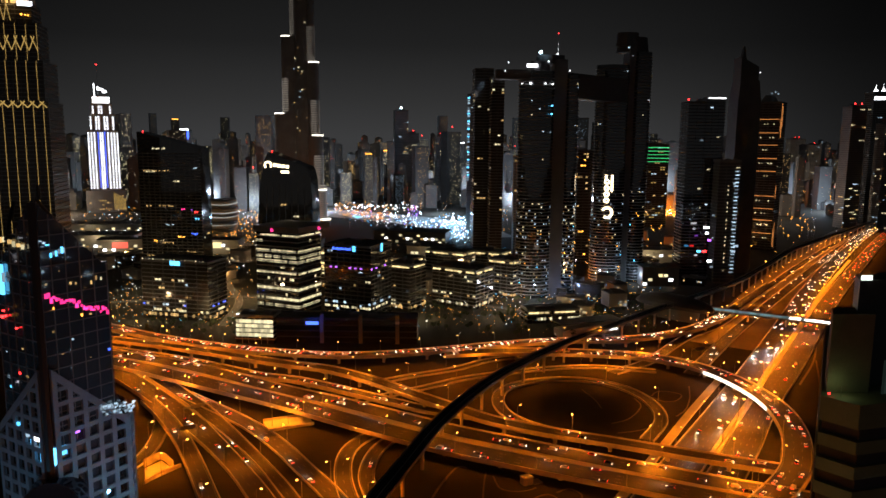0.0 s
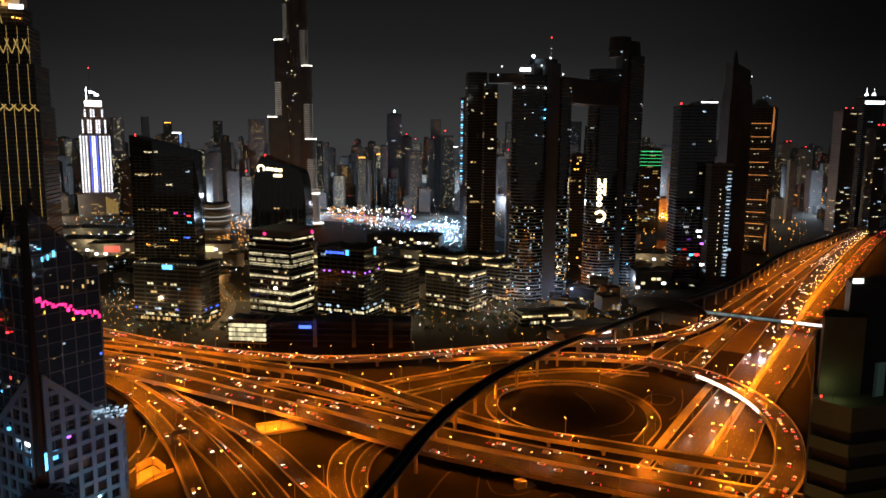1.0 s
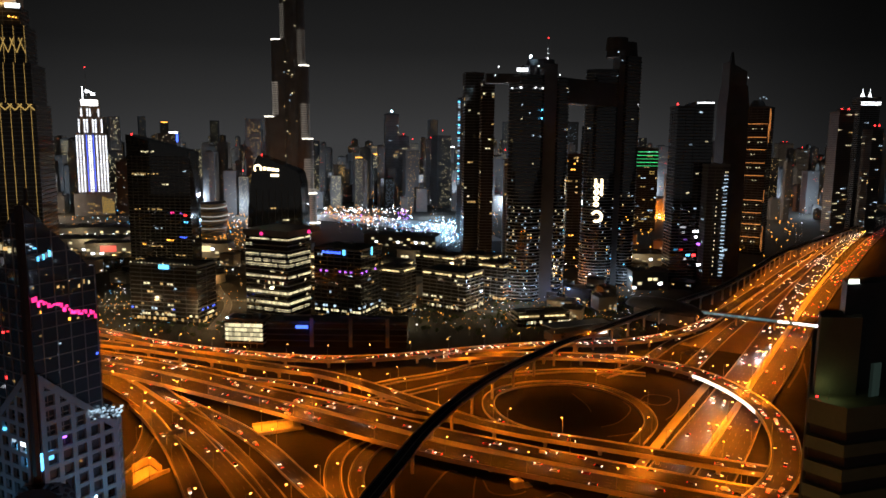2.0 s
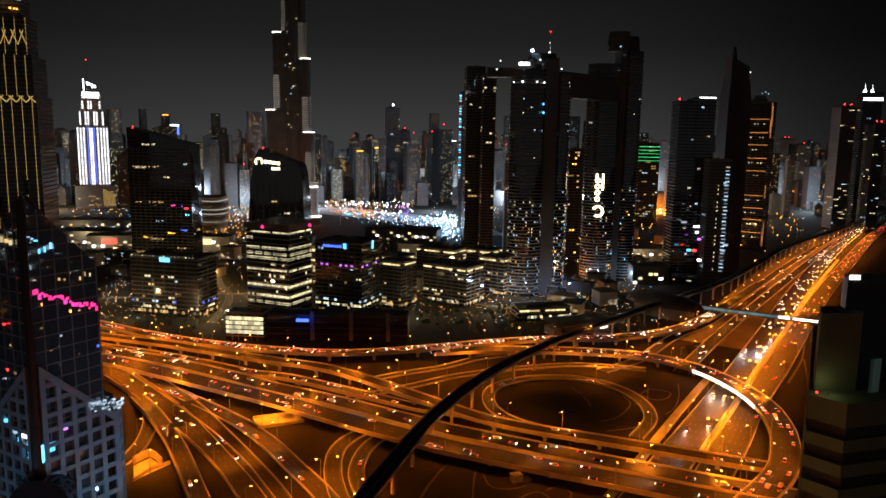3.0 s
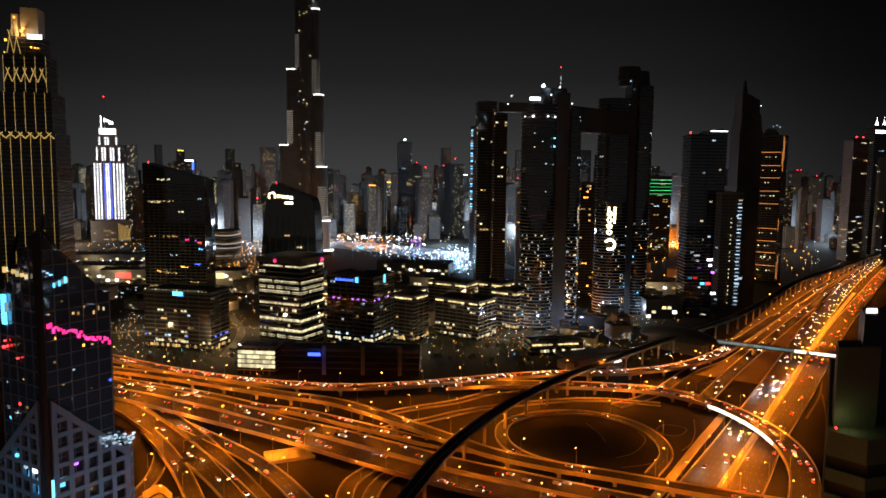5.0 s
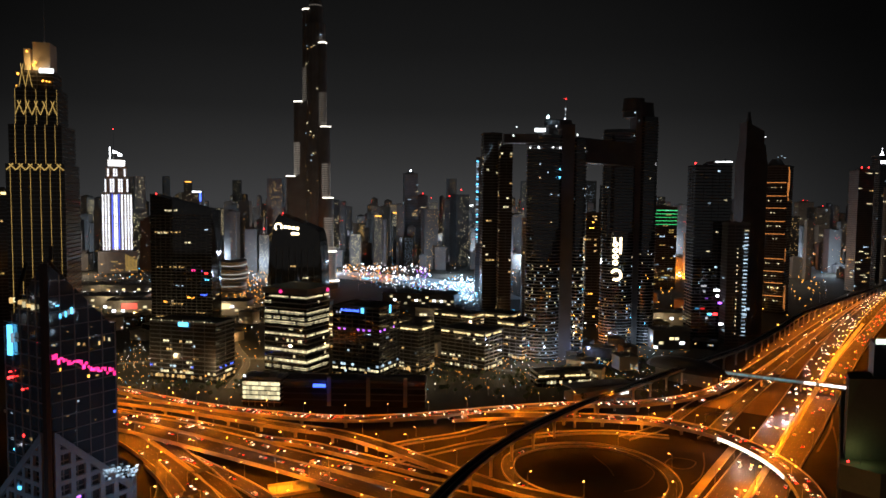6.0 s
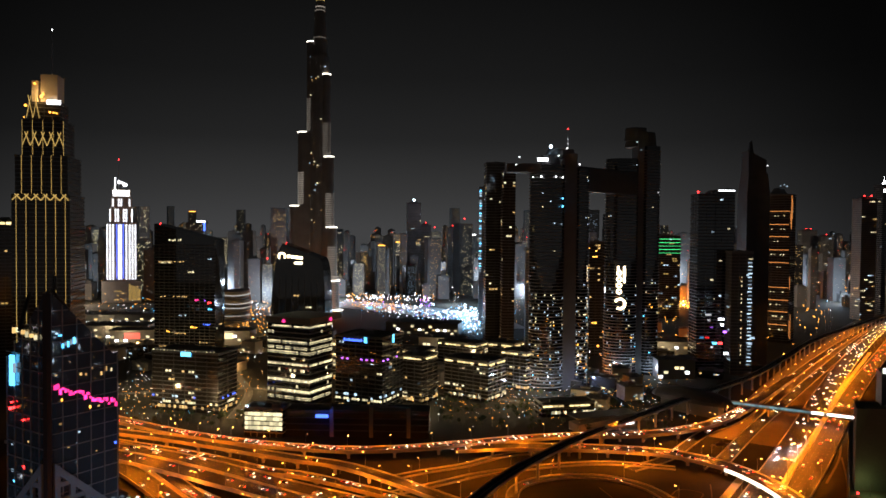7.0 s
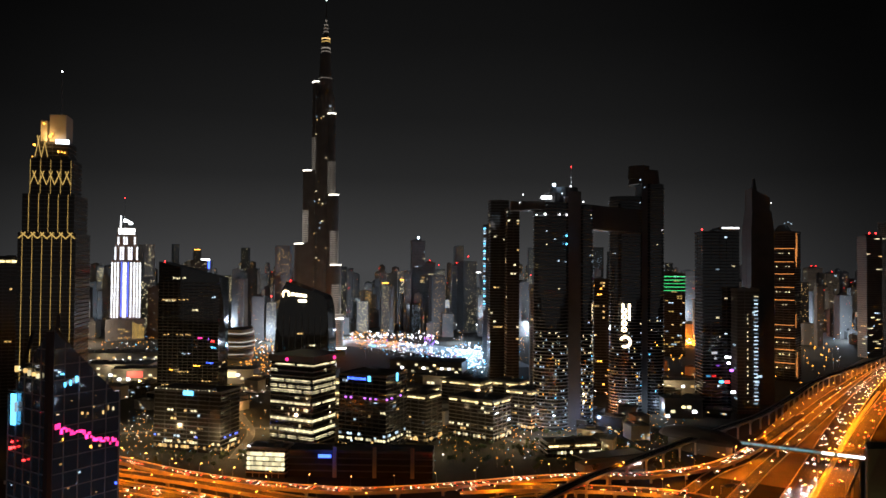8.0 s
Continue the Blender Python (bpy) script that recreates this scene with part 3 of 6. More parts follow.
def windows(root, x, y, yaw, w, d, z0, z1, storey, cell, lit, kinds, seed, run=2, limit=300, size=(0.72, 0.45)):
    r = random.Random(seed)
    made = 0
    for mid, side, wide, turn in faces_to_eye(x, y, yaw, w, d):
        n = max(1, int(wide / cell) - 0)
        step = wide / n
        for f in range(int((z1 - z0) / storey)):
            i = 0
            floor_lit = lit * r.choice((0.2, 0.6, 1.0, 1.0, 2.2))
            while i < n:
                if r.random() < floor_lit / run:
                    kind = r.choice(kinds)
                    for _ in range(r.randint(1, run)):
                        if i >= n or made >= limit:
                            break
                        q = mid + side * (-wide / 2 + (i + 0.5) * step)
                        part("window", lit_mesh(kind, round(step * size[0], 1), round(storey * size[1], 1)), None, root, "", at(q.x, q.y, z0 + (f + 0.5) * storey, turn))
                        made += 1
                        i += 1
                i += 1


def stacked(me, heights, x=0.0, y=0.0):
    """One mesh of a piece repeated at the given heights, for floors too slim to pick apart."""
    co, faces = [v.co for v in me.vertices], [tuple(p.vertices) for p in me.polygons]
    out = bpy.data.meshes.new(me.name)
    vs, fs = [], []
    for z in heights:
        k = len(vs)
        vs.extend((c.x + x, c.y + y, c.z + z) for c in co)
        fs.extend([k + i for i in f] for f in faces)
    out.from_pydata(vs, [], fs)
    out.materials.append(me.materials[0])
    return out


def relief(root, w, d, z0, z1, storey, fin, band_mat, proud=0.35, fins=True):
    """Storey bands and upright fins that stand proud of the glass."""
    band = bmesh.new()
    o, t = proud, 0.35
    for c in ((-w / 2 - o, w / 2 + o, -d / 2 - o, -d / 2 + t), (-w / 2 - o, w / 2 + o, d / 2 - t, d / 2 + o),
              (-w / 2 - o, -w / 2 + t, -d / 2 + t, d / 2 - t), (w / 2 - t, w / 2 + o, -d / 2 + t, d / 2 - t)):
        bm_box(band, *c, 0, storey * 0.22)
    band = mesh("storey_band", band, band_mat)
    part("storey_banding", stacked(band, [z0 + f * storey - storey * 0.11 for f in range(1, int((z1 - z0) / storey) + 1)]), None, root)["kind"] = "stuff"
    if fins:
        pole = box_mesh("fin", 0.4, 0.5, z1 - z0, band_mat, True)
        for k in range(1, int(w / fin)):
            part("fin", pole, None, root, "", at(-w / 2 + k * w / int(w / fin), -d / 2 - 0.1, z0))
        for s in (-1, 1):
            for k in range(1, int(d / fin)):
                part("fin", pole, None, root, "", at(s * (w / 2 + 0.1), -d / 2 + k * d / int(d / fin), z0, 90))


def block(name, label, x, y, w, d, h, yaw=0.0, glass=GLASS, band=CLADDARK, storey=4.0, cell=4.0, lit=0.05, kinds=(WARM, PALE), seed=1, fins=True,
          fin=8.0, run=2, limit=200, plant=True, z_lit=0.0, group=""):
    """A flat-topped building: glass body, storey bands, fins, parapet, roof plant and lit windows."""
    root = thing(name, at(x, y, 0, yaw), label, "building", group)
    bm = bmesh.new()
    bm_box(bm, -w / 2, w / 2, -d / 2, d / 2, 0, h)
    part("wall", bm, glass, root)
    bm = bmesh.new()
    o = 0.5
    for c in ((-w / 2 - o, w / 2 + o, -d / 2 - o, -d / 2 + 0.3), (-w / 2 - o, w / 2 + o, d / 2 - 0.3, d / 2 + o), (-w / 2 - o, -w / 2 + 0.3, -d / 2 + 0.3, d / 2 - 0.3), (w / 2 - 0.3, w / 2 + o, -d / 2 + 0.3, d / 2 - 0.3)):
        bm_box(bm, *c, h - 1.0, h + 1.6)
    part("parapet", bm, band, root)
    bm = bmesh.new()
    bm_box(bm, -w / 2 + 0.3, w / 2 - 0.3, -d / 2 + 0.3, d / 2 - 0.3, h - 0.2, h + 0.3)
    part("roof", bm, ROOFING, root)
    if plant:
        r = random.Random(seed)
        for _ in range(3):
            a, b = r.uniform(-0.3, 0.3) * w, r.uniform(-0.3, 0.3) * d
            bm = bmesh.new()
            bm_box(bm, a - w * 0.09, a + w * 0.09, b - d * 0.09, b + d * 0.09, h + 0.3, h + r.uniform(2, 4.5))
            part("roof_plant", bm, CLAD, root)
    if storey > 0:
        relief(root, w, d, 0, h - 1.2, storey, fin, band, fins=fins)
        windows(root, x, y, yaw, w, d, z_lit, h - 2, storey, cell, lit, kinds, seed, run, limit)
    return root


def lamp_dot(name, label, x, y, z, r, material, parent=None, category="light"):
    bm = bmesh.new()
    bmesh.ops.create_icosphere(bm, subdivisions=1, radius=r)
    if parent:
        return part(name, bm, material, parent, label, at(x, y, z))
    ob = new(name, mesh(name, bm, material))
    ob.matrix_basis = at(x, y, z)
    return tagged(ob, label, category)


def strip(root, x0, x1, y, z0, z1, material, name="light_strip", label="", m=None):
    bm = bmesh.new()
    bm_box(bm, x0, x1, y - 0.25, y + 0.25, z0, z1)
    return part(name, bm, material, root, label, m)


# slant-topped dark tower
def slant_tower(x, y, w, d, h_left, h_right, yaw, label, seed, lit, bulge=0.0):
    root = thing("office_tower", at(x, y, 0, yaw), label, "building")
    top = lambda px, py: h_left + (h_right - h_left) * ((px + w / 2) / w)
    outline = [(-w / 2, -d / 2), (0, -d / 2 - bulge), (w / 2, -d / 2), (w / 2, d / 2), (-w / 2, d / 2)]
    bm = bmesh.new()
    bm_prism(bm, outline, 0, top, 1.0 if not bulge else 0.9)
    part("wall", bm, GLASS, root)
    fin = box_mesh("fin", 0.4, 0.5, min(h_left, h_right) * 0.97, CLADDARK, True)
    for k in range(1, int(w / 7)):
        part("fin", fin, None, root, "", at(-w / 2 + k * w / int(w / 7), -d / 2 - 0.3, 0))
    if not bulge:
        band = box_mesh("storey_band", w + 0.6, 0.7, 0.9, CLADDARK)
        part("storey_banding", stacked(band, [f * 4.2 for f in range(1, int(min(h_left, h_right) / 4.2))], 0, -d / 2 - 0.1), None, root)["kind"] = "stuff"
    windows(root, x, y, yaw, w, d, 8, min(h_left, h_right) - 12, 4.2, 4.6, lit, (PALE, WARM, COOL), seed, 3, 70)
    lamp_dot("warning_light", "red warning light", -w / 2 + 0.5, 0, h_left + 0.8, 0.9, RED_L, root)
    return root


slant = slant_tower(-363, 993, 84, 34, 205, 184, -4, "dark glass office tower with a slanting roofline", 3, 0.04)
noon = thing("office_tower", at(-229, 1086, 0, -6), "dark curved glass office tower with a glowing rooftop sign", "building")
prof = [(-41, 0), (41, 0), (42, 60), (40, 110), (38, 138), (35, 152), (32, 157), (-25, 178), (-31, 166), (-36, 140), (-40, 100), (-42, 50)]
bm = bmesh.new()
fr, bk = [bm.verts.new((s, -20 + 4 * (z / 181) ** 2, z)) for s, z in prof], [bm.verts.new((s, 20, z)) for s, z in prof]
for i in range(len(prof)):
    bm.faces.new((fr[i], fr[(i + 1) % len(prof)], bk[(i + 1) % len(prof)], bk[i]))
bmesh.ops.triangulate(bm, faces=[bm.faces.new(fr[::-1])])
bm.faces.new(bk)
bmesh.ops.recalc_face_normals(bm, faces=bm.faces)
part("wall", bm, GLASS, noon)
for k in range(-3, 4):
    bm = bmesh.new()
    bm_tube(bm, (k * 10, -20.2, 0), (k * 9.4, -17.6 - 0.3, 128), 0.25, 0.25, 5)
    part("fin", bm, CLADDARK, noon)
windows(noon, -229, 1086, -6, 70, 40.4, 20, 120, 4.2, 4.6, 0.03, (PALE, COOL, WARM), 5, 3, 40)
lamp_dot("warning_light", "red warning light", -24, 0, 179, 0.9, RED_L, noon)

for k in range(4):
    strip(noon, -17 + k * 6.2, -12.5 + k * 6.2, -17.4, 156.8 - k * 0.7, 161.2 - k * 0.7, SIGN_L, "sign_shape", "glowing warm white sign shape")
strip(noon, -6, 6, -17.6, 147.5, 151.2, SIGN_L, "sign_shape", "glowing warm white sign shape")
bm = bmesh.new()
for i in range(16):
    a0, a1 = -0.6 + 4.6 * i / 16, -0.6 + 4.6 * (i + 1) / 16
    q = [(6 * math.cos(a0), 6 * math.sin(a0)), (6 * math.cos(a1), 6 * math.sin(a1)), (3.6 * math.cos(a1), 3.6 * math.sin(a1)), (3.6 * math.cos(a0), 3.6 * math.sin(a0))]
    bm.faces.new([bm.verts.new((x, 0, z)) for x, z in q][::-1])
    bm.faces.new([bm.verts.new((x, -0.6, z)) for x, z in q])
bmesh.ops.remove_doubles(bm, verts=bm.verts, dist=0.02)
part("sign_shape", bm, SIGN_L, noon, "glowing warm white crescent sign", at(-25, -17.2, 159))

# lit office block with long bands of bright windows
ofc = block("office_block", "dark office block with long rows of brightly lit windows", -177.5, 832, 57, 44, 95, -24, GLASS, CLADDARK, 5.6, 3.2, 0.0, (PALE,), 8, fins=False)
r8 = random.Random(2)
for mid, side, wide, turn in faces_to_eye(-177.5, 832, -24, 57, 44):
    n = int(wide / 3.0)
    for z, share in ((90.5, 0.92), (84.2, 0.25), (73.3, 0.9), (66.9, 0.85), (61.8, 0.92), (55.4, 0.2), (48.9, 0.85), (42.0, 0.12), (30.8, 0.9), (24.5, 0.15), (19.1, 0.92), (11.3, 0.8)):
        for i in range(n):
            if r8.random() < share:
                q = mid + side * (-wide / 2 + (i + 0.5) * wide / n)
                part("window", lit_mesh(PALE, 2.5, r8.choice((2.6, 3.0, 3.0))), None, ofc, "", at(q.x, q.y, z, turn))
bm = bmesh.new()
bm_box(bm, -30, 31, -24.5, 38, 95.5, 101)
part("roof_crown", bm, CLADDARK, ofc)
for q in ((-4, -25.2), (31.6, 15)):
    lamp_dot("sign", "round glowing pink sign", q[0], q[1], 97, 2.2, PINK_L, ofc)

low = block("office_block", "low dark office block with a line of lamps along its roof", -289, 806, 82, 38, 64, -14, GLASS2, CLADDARK, 4.6, 4.0, 0.06, (WARM, PALE, COOL), 9, fin=13)
for k in range(18):
    lamp_dot("roof_lamp", "small warm roof lamp", -38 + k * 4.4, -20.4, 66.4, 0.5 + 0.35 * (k % 3 == 0), PALE, low)
strip(low, -4, 8, -20.2, 60.5, 65, CYAN_L, "sign", "glowing blue-white sign")
blue = block("office_block", "dark glass office block with a blue rooftop sign", -96, 818, 58, 50, 82, -22, GLASS, CLADDARK, 4.6, 3.6, 0.07, (COOL, PALE, WARM), 12)
for k in range(9):
    strip(blue, -18 + k * 2.6, -16.3 + k * 2.6, -25.9, 77.5, 80.2 - 0.6 * (k % 2), BLUE_L, "sign_letter", "glowing blue sign bar")
strip(blue, 7, 10.5, -25.9, 76.5, 82.5, CYAN_L, "sign", "glowing blue star sign")
strip(blue, -1.6, 1.6, -29.6, 75, 84, CYAN_L, "sign", "glowing blue star sign", at(0, 0, 0, 90))

# lit ground floors and a few long rows on the office blocks
def lit_row(root, w, d, side, z, share, material, seed, high=2.4):
    """A row of lit windows along one side of a block."""
    r = random.Random(seed)
    wide, half = (w, d / 2) if side == 0 else (d, w / 2)
    n = int(wide / 3.4)
    for k in range(n):
        if r.random() < share:
            part("window", lit_mesh(material, 2.6, high), None, root, "", at(0, 0, 0, side) @ at(-wide / 2 + (k + 0.5) * wide / n, -half - 0.45, z))


for side in (0, 90):
    lit_row(low, 82, 38, side, 5, 0.6, WARM, 301 + side, 3.2)
    lit_row(low, 82, 38, side, 10, 0.45, PALE, 302 + side)
    lit_row(low, 82, 38, side, 16, 0.15, BLUE_L, 303 + side, 1.4)
    lit_row(blue, 58, 50, side, 14, 0.6, PALE, 304 + side)
    lit_row(blue, 58, 50, side, 19, 0.3, COOL, 305 + side)
    lit_row(blue, 58, 50, side, 58, 0.25, PURPLE_L, 306 + side, 1.6)

# podium with the lit car park
pod = block("podium", "long low dark podium building with tall columns", -100, 712, 150, 26, 24, -1, GLASS2, CLADDARK, 6.0, 5.0, 0.0, (PALE,), 14, fins=False)
for x in (-18, 20, 56):
    bm = bmesh.new()
    bm_box(bm, x - 1.8, x + 1.8, -14.6, -12.6, 0, 29)
    part("column", bm, BEIGE, pod)
park = block("car_park", "brightly lit open car park building", -182, 706, 38, 22, 27, -6, GLASS2, BEIGE, 4.4, 3.0, 0.0, (PALE,), 15, fins=True, fin=6)
for f in range(4):
    for i in range(12):
        part("window", lit_mesh(PALE, 2.8, 3.4), None, park, "", at(-17.0 + i * 3.1, -11.5, 8.6 + f * 4.5))
lamp_dot("floodlight", "white roof floodlight", -17, -10, 28, 1.5, WHITE_HOT, park)
strip(park, 50, 62, -14.5, 20.5, 23.5, BLUE_L, "sign", "glowing blue sign bar", at(0, 0, 0, 5))

EAVES = glow("eaves_light", (1.0, 0.76, 0.34), 0.9, 0.5)
# low blocks with lit eaves in the middle of town
for i, (x, y, w, d, h, yaw, s) in enumerate(((-43, 856, 32, 34, 54, -30, 21), (24, 880, 62, 40, 46, -34, 22), (82, 930, 36, 32, 48, -34, 23), (10, 1010, 60, 34, 46, -30, 24),
                                             (70, 1035, 44, 32, 42, -30, 25), (-60, 985, 58, 36, 40, -25, 26), (-150, 985, 60, 40, 36, -20, 27), (120, 800, 60, 24, 14, 12, 28))):
    b = block("low_building", "low dark apartment block with warm light under its roof edge", x, y, w, d, h, yaw, GLASS2, CLAD, 4.4, 4.0, 0.10, (WARM, PALE), s, fin=9, limit=60)
    for side, wide, half in ((0, w, d / 2), (90, d, w / 2)):
        for k in range(int(wide / 6)):
            if (k * 7 + i + side) % 5:
                strip(b, -wide / 2 + 1 + k * 6, -wide / 2 + 6.2 + k * 6, -half - 0.7, h - 3.4, h - 1.6, EAVES, "eaves_light", "warm light under the eaves", at(0, 0, 0, side))
        lit_row(b, w, d, side, 4.5, 0.45, PALE if i % 2 else WARM, 320 + i * 2 + side, 3.0)


# ---- round residential towers joined by a sky bridge ----
def round_tower(root, cx, cy, a, b, h, seed, lit, glow_low):
    bm = bmesh.new()
    bm_prism(bm, ellipse(a, b, 28, cx, cy), 0, h)
    part("wall", bm, GLASS, root)
    ring = bmesh.new()
    pts, inner = ellipse(a + 1.1, b + 1.1, 28), ellipse(a - 0.3, b - 0.3, 28)
    loops = [[ring.verts.new((x, y, z)) for x, y in c] for c, z in ((pts, 0), (pts, 0.9), (inner, 0.9), (inner, 0))]
    for lo, hi in zip(loops, loops[1:] + loops[:1]):
        for i in range(28):
            j = (i + 1) % 28
            ring.faces.new((lo[i], lo[j], hi[j], hi[i]))
    ring = mesh("balcony", ring, CLAD)
    part("balcony_edging", stacked(ring, [f * 4.2 for f in range(1, int(h / 4.2))], cx, cy), None, root, "pale balcony edges")["kind"] = "stuff"
    r = random.Random(seed)
    for f in range(2, int(h / 4.2) - 1):
        share = lit * (glow_low if f < h / 4.2 * 0.42 else 0.14)
        for k in range(15):
            if r.random() < share:
                ang = -math.pi * (0.08 + 0.84 * (k + 0.5) / 15)
                m = r.choice((COOL, COOL, WARM, COOL, CYAN_L, AMBER, COOL, PALE, COOL, PALE) if f < h / 4.2 * 0.35 else (COOL, PALE))
                part("window", lit_mesh(m, 1.5, 1.4), None, root, "", pose(cx + (a + 0.1) * math.cos(ang), cy + (b + 0.1) * math.sin(ang), f * 4.2 + 2.4, 0, 0, math.degrees(math.atan2(math.sin(ang) / b, math.cos(ang) / a)) + 90))


def mast(root, x, y, z0, z1, r=0.35, name="mast"):
    bm = bmesh.new()
    bm_tube(bm, (x, y, z0), (x, y, z1), r, r * 0.3, 6)
    part(name, bm, STEEL, root)


sky = thing("tower_pair", at(0, 0, 0), "two tall dark rounded towers joined by a bridge near their tops", "building")
round_tower(sky, 114, 926, 22, 17, 282, 31, 0.06, 3.4)
round_tower(sky, 157, 934, 10, 14, 278, 32, 0.05, 3.4)
round_tower(sky, 231, 1030, 23, 18, 300, 33, 0.04, 3.4)
round_tower(sky, 269, 1036, 15, 16, 318, 34, 0.04, 1.6)
for x0, x1, y0, y1, z1 in ((134, 150, 918, 950, 296), (250, 258, 1018, 1056, 326)):
    bm = bmesh.new()
    bm_box(bm, x0, x1, y0, y1, 0, z1)
    part("core", bm, CLADDARK, sky)
bm = bmesh.new()
for x, y, a, z0, z1 in ((117, 926, 13, 282, 294), (131, 934, 19, 290, 302), (258, 1040, 22, 318, 338), (250, 1036, 16, 326, 344)):
    bm_prism(bm, ellipse(a, a * 0.8, 20, x, y), z0, z1, 0.9)
part("crown", bm, CLADDARK, sky)
bm = bmesh.new()
BA, BB = Vector((150, 935)), Vector((250, 1035))
sd = (BB - BA).normalized()
sn = Vector((sd.y, -sd.x)) * 11
bm_prism(bm, [tuple(BA + sn), tuple(BB + sn), tuple(BB - sn), tuple(BA - sn)], 250, 281)
part("sky_bridge", bm, CLADDARK, sky)
bm = bmesh.new()
bm_prism(bm, [(62, 912), (104, 910), (104, 932), (62, 934)], 272, 283)
part("terrace", bm, CLADDARK, sky)
mast(sky, 139, 928, 300, 327)
for x, y, z, r, m in ((116, 916, 304, 2.0, WHITE_HOT), (138, 925, 303, 1.3, WHITE_L), (139, 928, 309, 0.5, WHITE_L), (139, 928, 315, 0.5, WHITE_L), (139, 928, 328, 0.9, RED_L), (126, 915, 293, 0.9, WHITE_L),
                      (104, 908, 286, 1.0, WHITE_L), (77, 911, 291, 1.0, WHITE_L), (73, 911, 281, 0.8, WHITE_L), (94, 911, 266, 0.9, WHITE_L), (104, 908, 266.5, 1.5, WHITE_L), (122, 908, 266.5, 1.2, WHITE_L), (131, 911, 266, 1.4, WHITE_L),
                      (131, 911, 240, 1.3, CYAN_L), (131, 911, 230, 1.4, CYAN_L), (116, 908, 236, 0.9, COOL), (121, 908, 209, 0.9, COOL), (130, 911, 208, 1.2, COOL), (153, 920, 283, 1.0, WHITE_L), (246, 1011, 322, 1.2, COOL), (253, 1016, 312, 0.8, COOL), (246, 1012, 291, 0.8, COOL)):
    lamp_dot("roof_light", "small white roof light", x, y, z, r, m, sky)
strip(sky, 99, 112, 908.5, 285.5, 289.5, WHITE_L, "roof_light", "lit crown opening")
# upright glowing sign as plain shapes on the second tower
for k, z in enumerate((117, 125.5, 134, 142.5)):
    bm = bmesh.new()
    pts, hole = ellipse(4.0, 3.7, 16), ellipse(1.8, 1.7, 16)
    for i in range(16):
        j = (i + 1) % 16
        q = [pts[i], pts[j], hole[j], hole[i]]
        lo = [bm.verts.new((x, 0, y)) for x, y in q]
        hi = [bm.verts.new((x, -0.5, y)) for x, y in q]
        bm.faces.new(hi)
        for s in range(4):
            bm.faces.new((lo[s], lo[(s + 1) % 4], hi[(s + 1) % 4], hi[s]))
    bmesh.ops.remove_doubles(bm, verts=bm.verts, dist=0.02)
    part("sign_shape", bm, SIGN_L, sky, "glowing warm white ring sign", at(224, 1010.4, z, 0))
for x0, z0, z1 in ((229.5, 129, 152), (221.0, 144, 152)):
    strip(sky, x0, x0 + 3.0, 1010.2, z0, z1, SIGN_L, "sign_shape", "glowing warm white sign bar")
bm = bmesh.new()
for i in range(20):
    a0, a1 = -2.2 + 4.9 * i / 20, -2.2 + 4.9 * (i + 1) / 20
    q = [(8.4 * math.cos(a0), 8.4 * math.sin(a0)), (8.4 * math.cos(a1), 8.4 * math.sin(a1)), (5.0 * math.cos(a1), 5.0 * math.sin(a1)), (5.0 * math.cos(a0), 5.0 * math.sin(a0))]
    hi = [bm.verts.new((x, -0.5, y)) for x, y in q]
    lo = [bm.verts.new((x, 0, y)) for x, y in q]
    bm.faces.new(hi)
    for s in range(4):
        bm.faces.new((lo[s], lo[(s + 1) % 4], hi[(s + 1) % 4], hi[s]))
bmesh.ops.remove_doubles(bm, verts=bm.verts, dist=0.02)
part("sign_shape", bm, SIGN_L, sky, "glowing warm white crescent sign", at(225.5, 1010.2, 100, 0))

block("apartment_tower", "tall dark apartment tower with scattered warm windows", 62, 1220, 30, 40, 309, 4, GLASS2, CLADDARK, 4.6, 4.4, 0.10, (WARM, PALE), 41, fin=10.5, limit=110, run=3)
block("apartment_tower", "tall dark apartment tower behind a slim gap", 81, 1160, 19, 30, 292, 4, GLASS2, CLADDARK, 4.6, 4.4, 0.05, (WARM, PALE), 42, fin=9)
block("apartment_tower", "pale slim apartment tower seen between taller ones", 128, 1260, 18, 24, 170, 0, CLAD, BEIGE, 4.6, 4.4, 0.08, (WARM, PALE), 43, fin=6)
block("apartment_tower", "dark tower with warm windows under an orange crown", 228, 1190, 30, 30, 182, 0, GLASS2, CLADDARK, 4.6, 4.2, 0.10, (WARM, AMBER), 44, limit=80)

# ---- tower group by the motorway ----
t1 = block("apartment_tower", "dark slab tower with a red roof lamp", 358, 1075, 24, 34, 253, 0, GLASS, CLADDARK, 4.6, 5.0, 0.012, (COOL, PALE), 51, fin=9)
lamp_dot("warning_light", "red warning light", -12, -15, 257, 1.6, RED_L, t1)
t2 = block("apartment_tower", "dark slab tower with a white line of light along its roof", 385.5, 1078, 27, 34, 259, 0, GLASS, CLADDARK, 4.6, 5.0, 0.02, (COOL, PALE), 52, fin=9)
strip(t2, -11, 13, -17.8, 258.5, 260.2, WHITE_L, "roof_light", "white roof edge light")
spire = thing("spire_tower", at(450, 1122, 0), "dark tapering tower with a pointed top", "building")
bm = bmesh.new()
bm_prism(bm, [(-17, -18), (17, -18), (17, 18), (-17, 18)], 0, 262)
bm_prism(bm, [(-16.5, -18), (16.5, -18), (16.5, 18), (-16.5, 18)], 262, 288, 0.86)
bm_prism(bm, [(-14, -14), (12.5, -14), (12.5, 14), (-14, 14)], 288, lambda x, y: 322 if x < 0 else 308)
